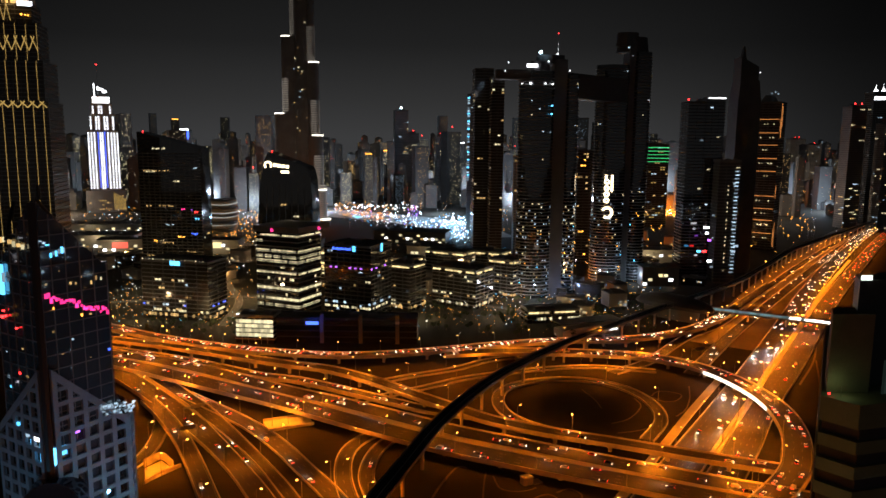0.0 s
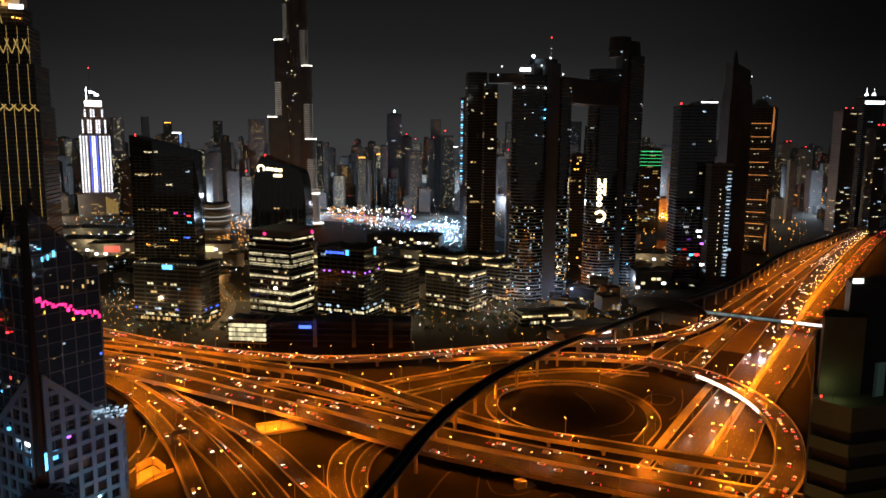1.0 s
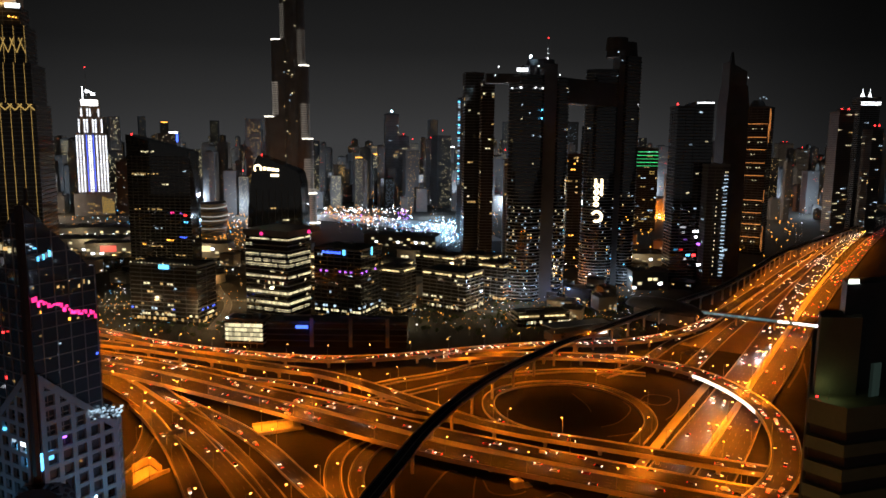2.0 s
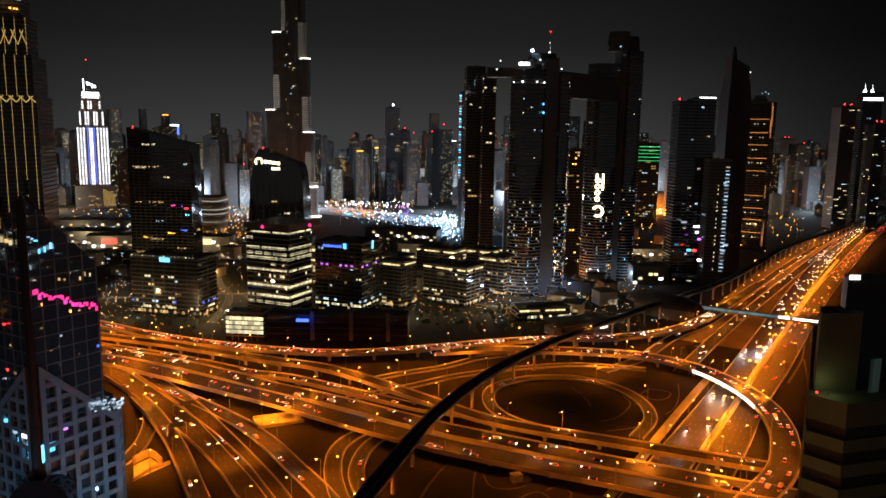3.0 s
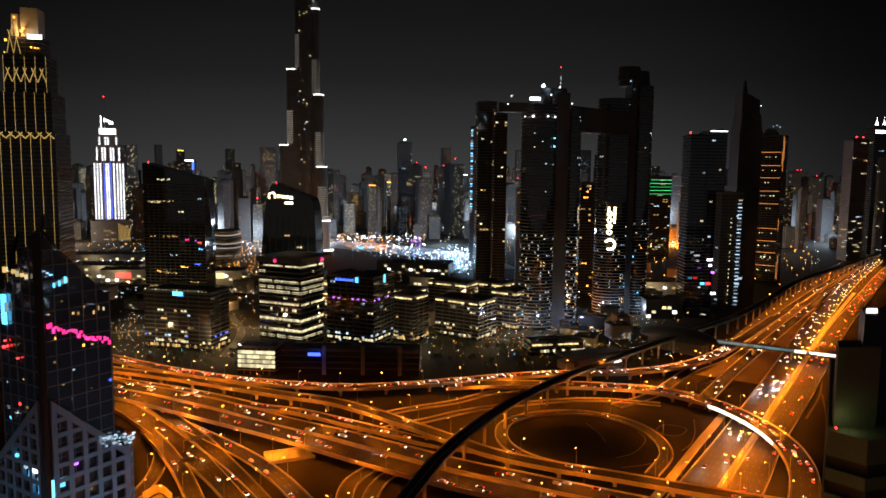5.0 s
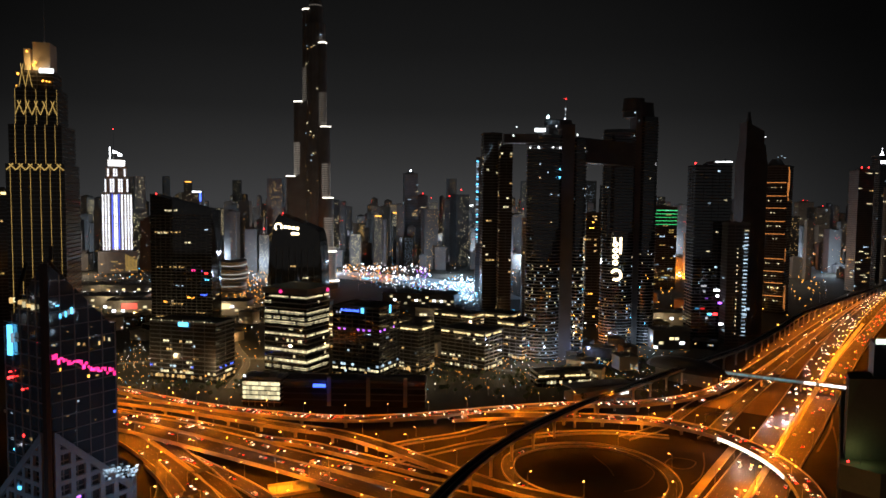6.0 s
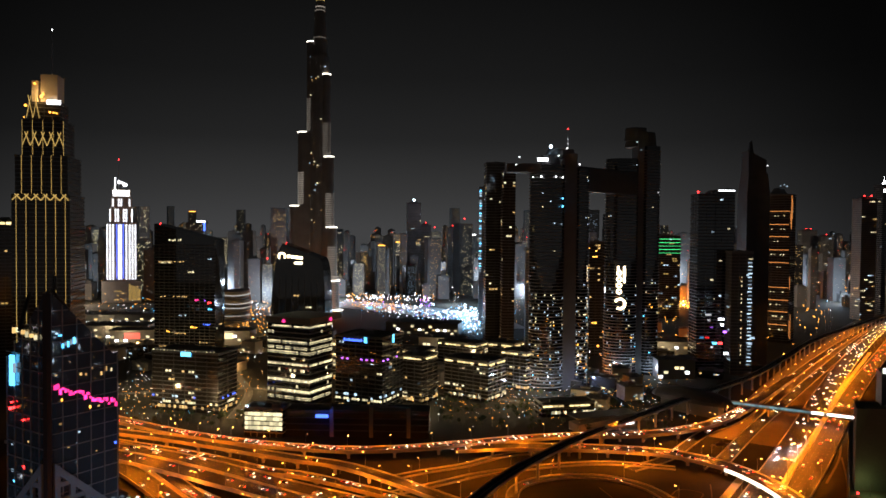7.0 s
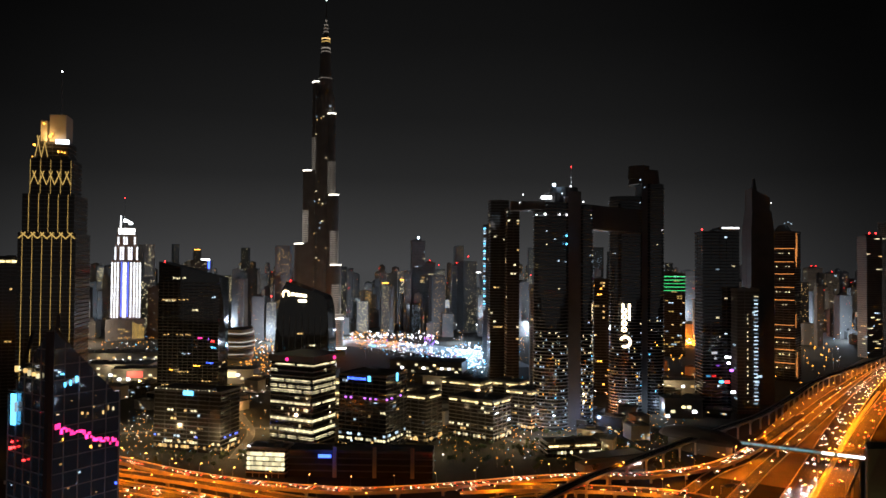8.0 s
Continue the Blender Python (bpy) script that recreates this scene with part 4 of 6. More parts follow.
bm_prism(bm, [(-9, -6), (-3, -6), (-3, 6), (-9, 6)], 316, 338, 0.35)
part("wall", bm, CLADDARK, spire)
relief(spire, 34, 36, 0, 260, 4.6, 8, CLADDARK)
windows(spire, 450, 1122, 0, 34, 36, 8, 250, 4.6, 5, 0.015, (COOL, PALE), 53)
lamp_dot("roof_light", "small white light", 15, -12, 300, 0.9, WHITE_L, spire)
zig = block("hotel", "slim dark hotel with a column of bright white balconies", 400, 1043, 30, 24, 172, 0, CLADDARK, CLAD, 4.6, 5, 0.02, (COOL,), 54)
for k in range(30):
    strip(zig, 7.2 + 0.8 * (k % 2), 12.6 + 0.8 * (k % 2), -12.8, 14 + k * 5.1, 15.3 + k * 5.1, COOL if k < 29 else PALE, "balcony_light", "bright white balcony light")
for k in range(22):
    if k % 4 != 1:
        strip(zig, -1.6, -0.6, -12.8, 16 + k * 6, 18 + k * 6, PALE, "balcony_light", "small warm light")
for x, z, m, w in ((402, 60, PURPLE_L, 5), (396, 44, RED_L, 6), (388, 44, CYAN_L, 6), (398, 70, WHITE_L, 4), (397, 78, WHITE_L, 8), (404, 30, WHITE_L, 6), (440, 52, COOL, 7), (437, 44, COOL, 6)):
    bm = bmesh.new()
    bm_box(bm, x - w / 2, x + w / 2, 1031.2, 1031.8, z - 1.5, z + 1.5)
    part("shop_sign", bm, m, zig, "small glowing shop sign", at(-425, -1043.3, 0))
arm_t = block("office_tower", "dark office tower ringed by thin orange light lines", 592, 1363, 51, 44, 268, -36, GLASS2, CLADDARK, 4.6, 5.2, 0.0, (PALE,), 55, fin=10)
for k, z in enumerate((32, 56, 77, 100, 145, 168, 192, 214, 238)):
    strip(arm_t, -25, 24, -22.8, z, z + 0.9, ORANGE_LINE, "light_line", "thin orange line of light")
    for i in range(8):
        if (i * 5 + k * 3) % 7 < 4:
            strip(arm_t, -22 + i * 5.2, -20 + i * 5.2, -22.7, z - 9, z - 7.2, PALE, "window", "")
for y_l, z0, z1 in ((-20, 215, 238), (-14, 205, 268), (-8, 225, 262), (-17, 10, 40), (-9, 6, 52), (-20, 96, 120)):
    strip(arm_t, 25.5, 26.1, y_l, z0, z1, ORANGE_LINE, "light_line", "thin orange upright line of light")
bm = bmesh.new()
bm_prism(bm, ellipse(18, 14, 20), 266, 282, 0.45)
part("dome", bm, CLAD, arm_t)
for x in (-3, 3, 8):
    lamp_dot("roof_light", "pale teal roof light", x + 8, -8, 284 + x % 4, 1.4, COOL, arm_t)

# ---- the very tall stepped tower ----
burj = thing("skyscraper", at(-321, 1712, 0), "immensely tall stepped skyscraper with lit terraces", "skyscraper")


def wing(ang, tiers, width):
    """One wing of the skyscraper: rounded bars that step back as they rise."""
    ca, sa = math.cos(radians(ang)), math.sin(radians(ang))
    z0 = 0
    for k, (reach, z1) in enumerate(tiers):
        w = width * (1 - 0.07 * k)
        pts = [(0, -w)] + [(reach - w + w * math.sin(t), -w * math.cos(t)) for t in [math.pi * i / 8 for i in range(9)]] + [(0, w)]
        rot = [(x * ca - y * sa, x * sa + y * ca) for x, y in pts]
        bm = bmesh.new()
        bm_prism(bm, rot, z0, z1)
        part("wing_tier", bm, STEELGLASS, burj)
        bm = bmesh.new()
        tip = [(x * ca - y * sa, x * sa + y * ca) for x, y in [(reach - w * 1.7, -w - 0.6)] + [(reach - w + (w + 0.6) * math.sin(t), -(w + 0.6) * math.cos(t)) for t in [math.pi * i / 8 for i in range(9)]] + [(reach - w * 1.7, w + 0.6)]]
        bm_prism(bm, tip, z1 - 1.6, z1 + 1.0)
        part("terrace_light", bm, TERRACE, burj, "bright terrace light band")
        z0 = z1
        if k + 1 < len(tiers):
            nxt = tiers[k + 1][0]
            w2 = width * (1 - 0.07 * (k + 1)) + 0.25
            # emissive bands put the floodlighting above each terrace into the facade
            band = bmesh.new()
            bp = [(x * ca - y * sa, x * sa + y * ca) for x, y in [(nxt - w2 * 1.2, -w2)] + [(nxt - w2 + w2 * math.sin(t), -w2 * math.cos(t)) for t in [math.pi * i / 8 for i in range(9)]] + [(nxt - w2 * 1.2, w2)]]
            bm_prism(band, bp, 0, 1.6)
            band2 = mesh("facade_light", band, FACADE_GLOW)
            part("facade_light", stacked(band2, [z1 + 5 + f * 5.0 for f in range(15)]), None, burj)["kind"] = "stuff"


STEELGLASS = mat("steel_and_glass_facade", (0.10, 0.095, 0.09), 0.38, 0.2, (0.15, 0.145, 0.14), 0.05, 0.1, 0.2)
TERRACE = glow("terrace_light", (1.0, 0.93, 0.8), 2.2)
# faint glow in place of floodlight falling on the storeys
FACADE_GLOW = glow("floodlit_facade_glow", (1.0, 0.86, 0.72), 0.15, 0.5)
wing(186, ((68, 253), (50, 424), (30, 633)), 13)
wing(-38, ((74, 14), (64, 81), (55, 204), (45, 366), (33, 556)), 13)
wing(64, ((60, 120), (48, 300), (34, 480), (24, 600)), 13)
for a, z0, z1, s in ((25, 0, 600, 0.92), (19, 556, 640, 0.95), (15, 640, 700, 0.9), (11, 700, 740, 0.85), (6, 740, 775, 0.6), (2.2, 775, 829, 0.15)):
    bm = bmesh.new()
    bm_prism(bm, ellipse(a, a, 18), z0, z1, s)
    part("core", bm, STEELGLASS, burj)
for z, a, m in ((633, 16.5, TERRACE), (640, 15.5, FACADE_GLOW), (704, 11.4, FACADE_GLOW), (712, 11, FACADE_GLOW), (728, 10.2, GOLD), (735, 10, WARM), (752, 6, FACADE_GLOW), (760, 5.4, FACADE_GLOW), (768, 5, FACADE_GLOW), (778, 2.6, FACADE_GLOW)):
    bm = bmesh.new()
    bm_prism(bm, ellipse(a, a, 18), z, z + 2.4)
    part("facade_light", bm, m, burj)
r9 = random.Random(8)
for _ in range(36):
    z = r9.uniform(60, 600)
    a = radians(r9.uniform(215, 325))
    part("window", lit_mesh(r9.choice((PALE, WARM, COOL)), 3.0, 2.2), None, burj, "", pose(25.4 * math.cos(a), 25.4 * math.sin(a), z, 0, 0, math.degrees(a) + 90))
lamp_dot("warning_light", "white spire light", 0, 0, 829, 1.4, WHITE_L, burj)

# ---- white-lit stepped hotel ----
adr = thing("hotel_tower", at(-893, 1940, 0, 25) @ Matrix.Diagonal((1, 1, 0.93, 1)), "stepped hotel tower lined with bright white columns of light", "building")
for w, z0, z1 in ((96, 0, 62), (72, 62, 228), (56, 228, 272), (50, 272, 300), (44, 300, 322)):
    bm = bmesh.new()
    bm_box(bm, -w / 2, w / 2, -w * 0.3, w * 0.3, z0, z1)
    part("tier", bm, BEIGE if z0 else CLAD, adr)
bead = box_mesh("light_bead", 3.2, 0.6, 5.6, glow("white_bead", (0.86, 0.9, 1.0), 1.6, 0.3))
for xs, z0, z1, y in (((-34, -27, -20, -6, -1, 12, 20, 27, 34), 66, 226, -22.2), ((-27, -14, -8, 6, 12, 26), 230, 270, -17.4), ((-20, -6, 0, 20), 274, 298, -15.6)):
    for x in xs:
        for k in range(int((z1 - z0) / 7.5)):
            part("light_bead", bead, None, adr, "", at(x, y, z0 + 3 + k * 7.5))
for z in (303, 309, 315):
    strip(adr, -20, 20, -13.8, z, z + 3.6, WHITE_L, "crown_light", "white crown light")
for x in (-12, 4):
    strip(adr, x, x + 1.2, -22.8, 68, 224, BLUE_L, "light_strip", "soft blue light strip")
bm = bmesh.new()
bm_box(bm, -16, -13.5, -3, 3, 322, 356)
bm_prism(bm, [(-8, -2), (8, -2), (8, 2), (-8, 2)], 339, lambda x, y: 348 - 0.4 * (x + 8))
bm_box(bm, 4, 14, -2, 2, 332, 339)
part("sail", bm, WHITE_L, adr, "white glowing roof sail")
mast(adr, -6, 4, 322, 406, 0.8)
lamp_dot("warning_light", "red warning light", -6, 4, 408, 2.0, RED_L, adr)
for k in range(9):
    strip(adr, 18 + k * 3.2, 19.4 + k * 3.2, -29.2, 6, 54 - k * 2, GOLD, "light_strip", "warm curved podium light")
windows(adr, -905, 1940, 25, 96, 57.6, 6, 60, 6, 6, 0.25, (GOLD, WARM), 61, 3, 60)

# ---- gold-lined stepped tower ----
gold = thing("residential_tower", at(-486, 868, 0, 13), "tall dark stepped tower traced with thin gold lines of light", "building")
for w, z0, z1 in ((62, 0, 237), (56, 237, 282), (44, 282, 324), (34, 324, 345)):
    bm = bmesh.new()
    bm_box(bm, -w / 2, w / 2, -w * 0.5, w * 0.5, z0, z1)
    part("tier", bm, GLASS2, gold)
    relief(gold, w, w, z0, z1 - 1, 4.8, 8, CLADDARK, 0.3)
for x in (-26, -15.6, -5.2, 5.2, 15.6, 26):
    strip(gold, x - 0.16, x + 0.16, -31.6, 30, 236, GOLD, "light_line", "thin gold line of light")
for x in (-21, -10.5, 0, 10.5, 21):
    strip(gold, x - 0.14, x + 0.14, -28.6, 237, 282, GOLD, "light_line", "thin gold line of light")


def lattice(x0, x1, y, z0, z1, n, thick):
    """Crossing gold light lines like a row of arches."""
    for i in range(n):
        a, b = x0 + (x1 - x0) * i / n, x0 + (x1 - x0) * (i + 1) / n
        for p, q in (((a, z0), (a + (b - a) * 0.7, z1)), ((b, z0), (b - (b - a) * 0.7, z1))):
            bm = bmesh.new()
            bm_tube(bm, (p[0], y, p[1]), (q[0], y, q[1]), thick, thick, 5)
            part("light_line", bm, GOLD, gold, "crossing gold line of light")


lattice(-30, 30, -31.8, 230, 237, 6, 0.7)
lattice(-22, 22, -22.8, 293.5, 309.5, 5, 0.5)
lattice(-19, -5, -17.6, 326, 352, 2, 0.4)
for x in (-22, -11, 0, 11, 22):
    strip(gold, x - 0.12, x + 0.12, -22.5, 282, 323, GOLD, "light_line", "thin gold line of light")
bm = bmesh.new()
bm_box(bm, -14, -7, -15, 8, 345, 370)
bm_box(bm, -5, 13, -13, 14, 345, 378)
part("crown", bm, BEIGE, gold, "beige crown lit from below")
for x, y, z, r in ((-10, -17.2, 366, 1.4), (-3, -17.2, 351, 1.8), (-1, -17.2, 354, 1.4), (-19, -20, 340, 1.7), (7, -20, 333, 1.2), (11, -20, 332.5, 1.0), (14, -20, 332, 0.9), (-20, -22.4, 326, 0.9)):
    lamp_dot("crown_light", "amber crown floodlight", x, y, z, r, AMBER, gold)
cl = bpy.data.lights.new("crown_flood", "POINT")
cl.energy, cl.color, cl.shadow_soft_size = 9000, (1.0, 0.6, 0.2), 2
clo = new("crown_flood", cl)
clo.parent = gold
clo.matrix_basis = at(-5, -22, 350)
for k in range(6):
    strip(gold, 3 + k * 2.6, 4.9 + k * 2.6, -17.4, 342.5, 347.5, WHITE_L, "sign_letter", "white glowing sign bar")
mast(gold, 4, 0, 378, 432, 1.0)
lamp_dot("warning_light", "white mast light", 4, 0, 433, 1.0, WHITE_L, gold)
windows(gold, -486, 868, 13, 60, 60, 10, 220, 4.8, 4.2, 0.07, (WARM, GOLD, PALE), 63, 2, 100)

# other distant landmark towers
tb = block("office_tower", "distant tower with a blue crown", -700, 2010, 24, 24, 214, 0, CLAD, CLADDARK, 0, fins=False, seed=71)
strip(tb, -12, 12, -12.6, 192, 214, BLUE_L, "crown_light", "blue glowing crown")
strip(tb, -12, 12, -12.9, 214, 219, WHITE_L, "crown_light", "white glowing crown")
for k in range(4):
    strip(tb, -11, 11, -12.6, 160 + k * 7, 163 + k * 7, COOL, "crown_light", "")
tg = block("office_tower", "distant tower banded with blue-green light", 490, 1718, 52, 40, 190, 0, GLASS2, CLADDARK, 5, 6, 0.2, (WARM, GOLD, COOL), 72, limit=60)
for k in range(5):
    strip(tg, -26, 26, -20.9, 182 - k * 8, 183.2 - k * 8, GREEN_L, "light_line", "band of coloured light")
tc = block("hotel_tower", "distant tower with a white lit crown of two small domes", 1054, 1815, 48, 40, 318, 0, GLASS2, CLADDARK, 5, 6, 0.03, (COOL, PALE), 73)
for z in (300, 305):
    strip(tc, -24, 24, -21, z, z + 2, WHITE_L, "crown_light", "white crown line")
for x in (-10, 8):
    bm = bmesh.new()
    bm_prism(bm, ellipse(6, 6, 14, x), 318, 330, 0.1)
    bm_tube(bm, (x, 0, 330), (x, 0, 340), 0.5, 0.2, 6)
    part("dome", bm, WHITE_L, tc, "pale lit dome")
cyl = thing("round_building", at(-455, 1480, 0), "pale round building with curved lit floors", "building")
def wavy_floor(rx, ry, z0, thick, lift):
    """A flat floor slab whose rim rises and dips in waves."""
    bm = bmesh.new()
    lo, hi = [], []
    for i in range(40):
        a = 2 * math.pi * i / 40
        z = z0 + lift * math.sin(2 * a + 0.6)
        lo.append(bm.verts.new((rx * math.cos(a), ry * math.sin(a), z)))
        hi.append(bm.verts.new((rx * math.cos(a), ry * math.sin(a), z + thick)))
    for i in range(40):
        bm.faces.new((lo[i], lo[(i + 1) % 40], hi[(i + 1) % 40], hi[i]))
    bm.faces.new(hi)
    bm.faces.new(lo[::-1])
    return bm


SOFT = glow("soft_floor_light", (0.95, 0.95, 0.85), 0.32)
for k in range(9):
    part("storey", wavy_floor(40 - abs(k - 5) * 1.5, 33, k * 8.4, 7.0, 1.8 if k > 2 else 0.0), CLAD if k % 2 else BEIGE, cyl)
    if k in (2, 4, 5, 7):
        part("light_line", wavy_floor(40.8 - abs(k - 5) * 1.5, 33.8, k * 8.4 + 7.0, 0.8, 1.8 if k > 2 else 0.0), SOFT, cyl, "soft wavy line of light")

# ---- the near glass tower with a pitched top ----
dus = thing("glass_tower", at(-141, 250, 0, 58.7), "near dark glass tower with a white framed base", "building")
NEAR_GLASS = mat("near_facade_glass", (0.05, 0.07, 0.09), 0.04, 0, (0.075, 0.10, 0.12), 0.05, 0.03, 0.2, 2.3)


def roof_z(s):
    s = abs(s)
    return 178 - 0.95 * s if s < 10 else 168.5 - 0.828 * (s - 10) if s < 24.5 else 153


bm = bmesh.new()
bm_prism(bm, [(0, 0), (10, 0), (24.5, 0), (27, 0), (27, 27), (0, 27), (0, 24.5), (0, 10)], 0, lambda x, y: 150 if min(x, y) > 20 else roof_z(max(x, y)))
part("wall", bm, NEAR_GLASS, dus)
MULL = mat("pale_mullion", (0.17, 0.18, 0.19), 0.45, 0.0, (0.24, 0.25, 0.26), 0.2)
WF = mat("pale_frame_panels", (0.22, 0.26, 0.31), 0.5, 0, (0.30, 0.34, 0.39), 0.15)
# two like faces meet at the corner slot; the second is turned a quarter about it
for turn, sgn in ((0, 1), (-90, -1)):
    tm = at(0, 0, 0, turn)

    def span(bm, s0, s1, y0, y1, z0, z1):
        bm_box(bm, min(sgn * s0, sgn * s1), max(sgn * s0, sgn * s1), y0, y1, z0, z1)

    for k in range(1, 6):
        bm = bmesh.new()
        span(bm, k * 5.3 - 0.17, k * 5.3 + 0.17, -0.28, -0.01, 86, roof_z(k * 5.3) - 0.5)
        part("mullion", bm, MULL, dus, "", tm)
    for k in range(15):
        z = 95 + k * 5.4
        half = min(27.0, (178 - z) / 0.95 if z > 168.5 else 10 + (168.5 - z) / 0.828)
        if half > 3:
            bm = bmesh.new()
            span(bm, 1.6, half - 0.3, -0.24, -0.01, z - 0.17, z + 0.17)
            part("transom", bm, MULL, dus, "", tm)
    lim = 31
    bm = bmesh.new()
    quad = [(sgn * s, z) for s, z in ((1.6, 117.5), (lim, 90.5), (lim, 87.3), (1.6, 114.3))]
    lo = [bm.verts.new((s, -0.3, z)) for s, z in quad]
    hi = [bm.verts.new((s, -1.7, z)) for s, z in quad]
    bm.faces.new(hi)
    for i in range(4):
        bm.faces.new((lo[i], lo[(i + 1) % 4], hi[(i + 1) % 4], hi[i]))
    bmesh.ops.recalc_face_normals(bm, faces=bm.faces)
    part("sloped_beam", bm, WF, dus, "pale sloped beam", tm)
    for k in range(6):
        s = 2.6 + k * 5.6
        bm = bmesh.new()
        span(bm, s - 0.95, s + 0.95, -1.5, -0.3, 0 if k > 2 else 72 - 6 * k, 117.5 - 0.918 * (s - 1.6) - 0.4)
        part("pier", bm, WF, dus, "", tm)
    for j in range(19):
        z = 109.5 - j * 5.6
        far = min(lim, 1.6 + (117.5 - z - 1.5) / 0.918)
        bm = bmesh.new()
        span(bm, 1.6 if z > 72 else 13.0, far, -1.45, -0.3, z - 0.85, z + 0.85)
        part("rail", bm, WF, dus, "", tm)
    bm = bmesh.new()
    quad = [(sgn * s, z) for s, z in ((1.6, 74), (13.6, 62), (13.6, 59), (1.6, 71))]
    lo = [bm.verts.new((s, -0.3, z)) for s, z in quad]
    hi = [bm.verts.new((s, -1.6, z)) for s, z in quad]
    bm.faces.new(hi)
    for i in range(4):
        bm.faces.new((lo[i], lo[(i + 1) % 4], hi[(i + 1) % 4], hi[i]))
    bmesh.ops.recalc_face_normals(bm, faces=bm.faces)
    part("sloped_beam", bm, WF, dus, "pale sloped beam", tm)
# proud black strip puts the shade of the recessed corner slot into colour
bm = bmesh.new()
bm_prism(bm, [(-1.3, 0.6), (-0.6, -0.6), (0.6, -1.3), (1.9, 0.4), (0.4, 1.9)], 40, 177)
part("slot", bm, mat("black_metal", (0.012, 0.012, 0.013), 0.4), dus, "black upright strip in place of a shaded corner slot")
for a, b in (((-1, 9, 176.5), (-9, 1, 165)), ((2, -1.2, 178), (2, -1.2, 183)), ((8, 2, 171), (2, 0.5, 178))):
    bm = bmesh.new()
    bm_tube(bm, a, b, 0.75, 0.55, 8)
    part("roof_brace", bm, bpy.data.materials["black_metal"], dus, "dark steel roof brace")
bm = bmesh.new()
arch = [(-10.5, 40)] + [(-10.5 * math.cos(math.pi * i / 14), 66 + 11 * math.sin(math.pi * i / 14)) for i in range(15)] + [(10.5, 40)]
lo, hi = [bm.verts.new((q * 0.7 + 5, -q * 0.7 + 5, z)) for q, z in arch], [bm.verts.new((q * 0.7 - 3, -q * 0.7 - 3, z)) for q, z in arch]
for i in range(len(arch)):
    k = (i + 1) % len(arch)
    bm.faces.new((lo[i], lo[k], hi[k], hi[i]))
bm.faces.new(hi)
bm.faces.new(lo[::-1])
bmesh.ops.recalc_face_normals(bm, faces=bm.faces)
part("entrance_arch", bm, GLASS, dus, "dark glazed entrance arch")
# side wing with a glazed sloping roof
bm = bmesh.new()
bm_prism(bm, [(27, 0.2), (31, 0.2), (39, 8), (39, 30), (27, 30)], 0, lambda x, y: 101 - 0.72 * (x - 27) - (0.2 * y if x > 27.5 else 0))
part("side_wing", bm, GLASS, dus)
for j in range(16):
    bm = bmesh.new()
    bm_prism(bm, [(30.8, -0.6), (31.4, -0.6), (39.5, 7.6), (39.5, 30), (38.9, 30), (38.9, 8.2)], 88 - j * 4.7, 89.5 - j * 4.7)
    part("rail", bm, WF, dus)
for k, (x, y) in enumerate(((31.2, -0.2), (35.1, 3.8), (39.2, 7.8), (39.3, 18))):
    bm = bmesh.new()
    bm_box(bm, x - 0.6, x + 0.6, y - 0.4, y + 0.6, 0, 91 - 1.5 * k)
    part("pier", bm, WF, dus)
# lights on it, and glow pieces put in for reflections in its glass
r5 = random.Random(5)
for k in range(26):
    s = 2.6 + k * 0.93
    bm = bmesh.new()
    zz = 145 - 0.42 * s + r5.uniform(-0.9, 0.9)
    ln, hh = r5.uniform(0.5, 1.1), r5.uniform(0.4, 1.4)
    bm_box(bm, s - ln / 2, s + ln / 2, -0.36, -0.1, zz - hh, zz + hh * 0.4)
    part("light_piece", bm, PINK_L, dus, "pink glow piece for a reflection in the glass")
for s, z, w, h, m in ((5.4, 158, 0.7, 1.6, CYAN_L), (6.4, 158.6, 0.8, 1.2, COOL), (7.4, 158.4, 0.6, 2.0, CYAN_L), (8.5, 159, 0.9, 1.8, COOL), (9.6, 159.4, 0.7, 2.2, CYAN_L), (10.4, 159.2, 0.4, 1.8, COOL),
                      (2.0, 163.4, 0.9, 0.4, COOL), (3.2, 162.6, 0.8, 0.5, COOL), (4.4, 161.8, 1.2, 0.4, CYAN_L), (2.6, 161.4, 0.7, 0.3, COOL), (25.6, 119, 0.8, 0.8, BLUE_L), (20, 146, 0.5, 1.3, WARM), (22, 147.4, 0.4, 1.6, WARM), (24, 146.8, 0.5, 1.2, PALE),
                      (12, 147, 0.7, 0.9, WARM), (14, 146.6, 0.5, 0.8, WARM), (15.5, 134.5, 0.6, 0.9, AMBER), (5, 139, 0.3, 0.9, AMBER), (18, 160, 0.6, 0.7, PALE), (8, 152, 0.3, 0.3, WARM), (17, 152.5, 0.3, 0.3, WARM)):
    bm = bmesh.new()
    bm_box(bm, s - w / 2, s + w / 2, -0.36, -0.1, z - h / 2, z + h / 2)
    part("light_piece", bm, m, dus, "small glow piece for a light mirrored in glass")
for k in range(56):
    s = r5.uniform(19, 34)
    z = 96.6 - 0.18 * (s - 20) + r5.uniform(-2.0, 2.0)
    bm = bmesh.new()
    w = r5.uniform(0.2, 0.7)
    bm_box(bm, s - w, s + w, -2.0, -1.75, z - 0.3, z + 0.3)
    part("light_piece", bm, COOL, dus, "cluster of white lights")
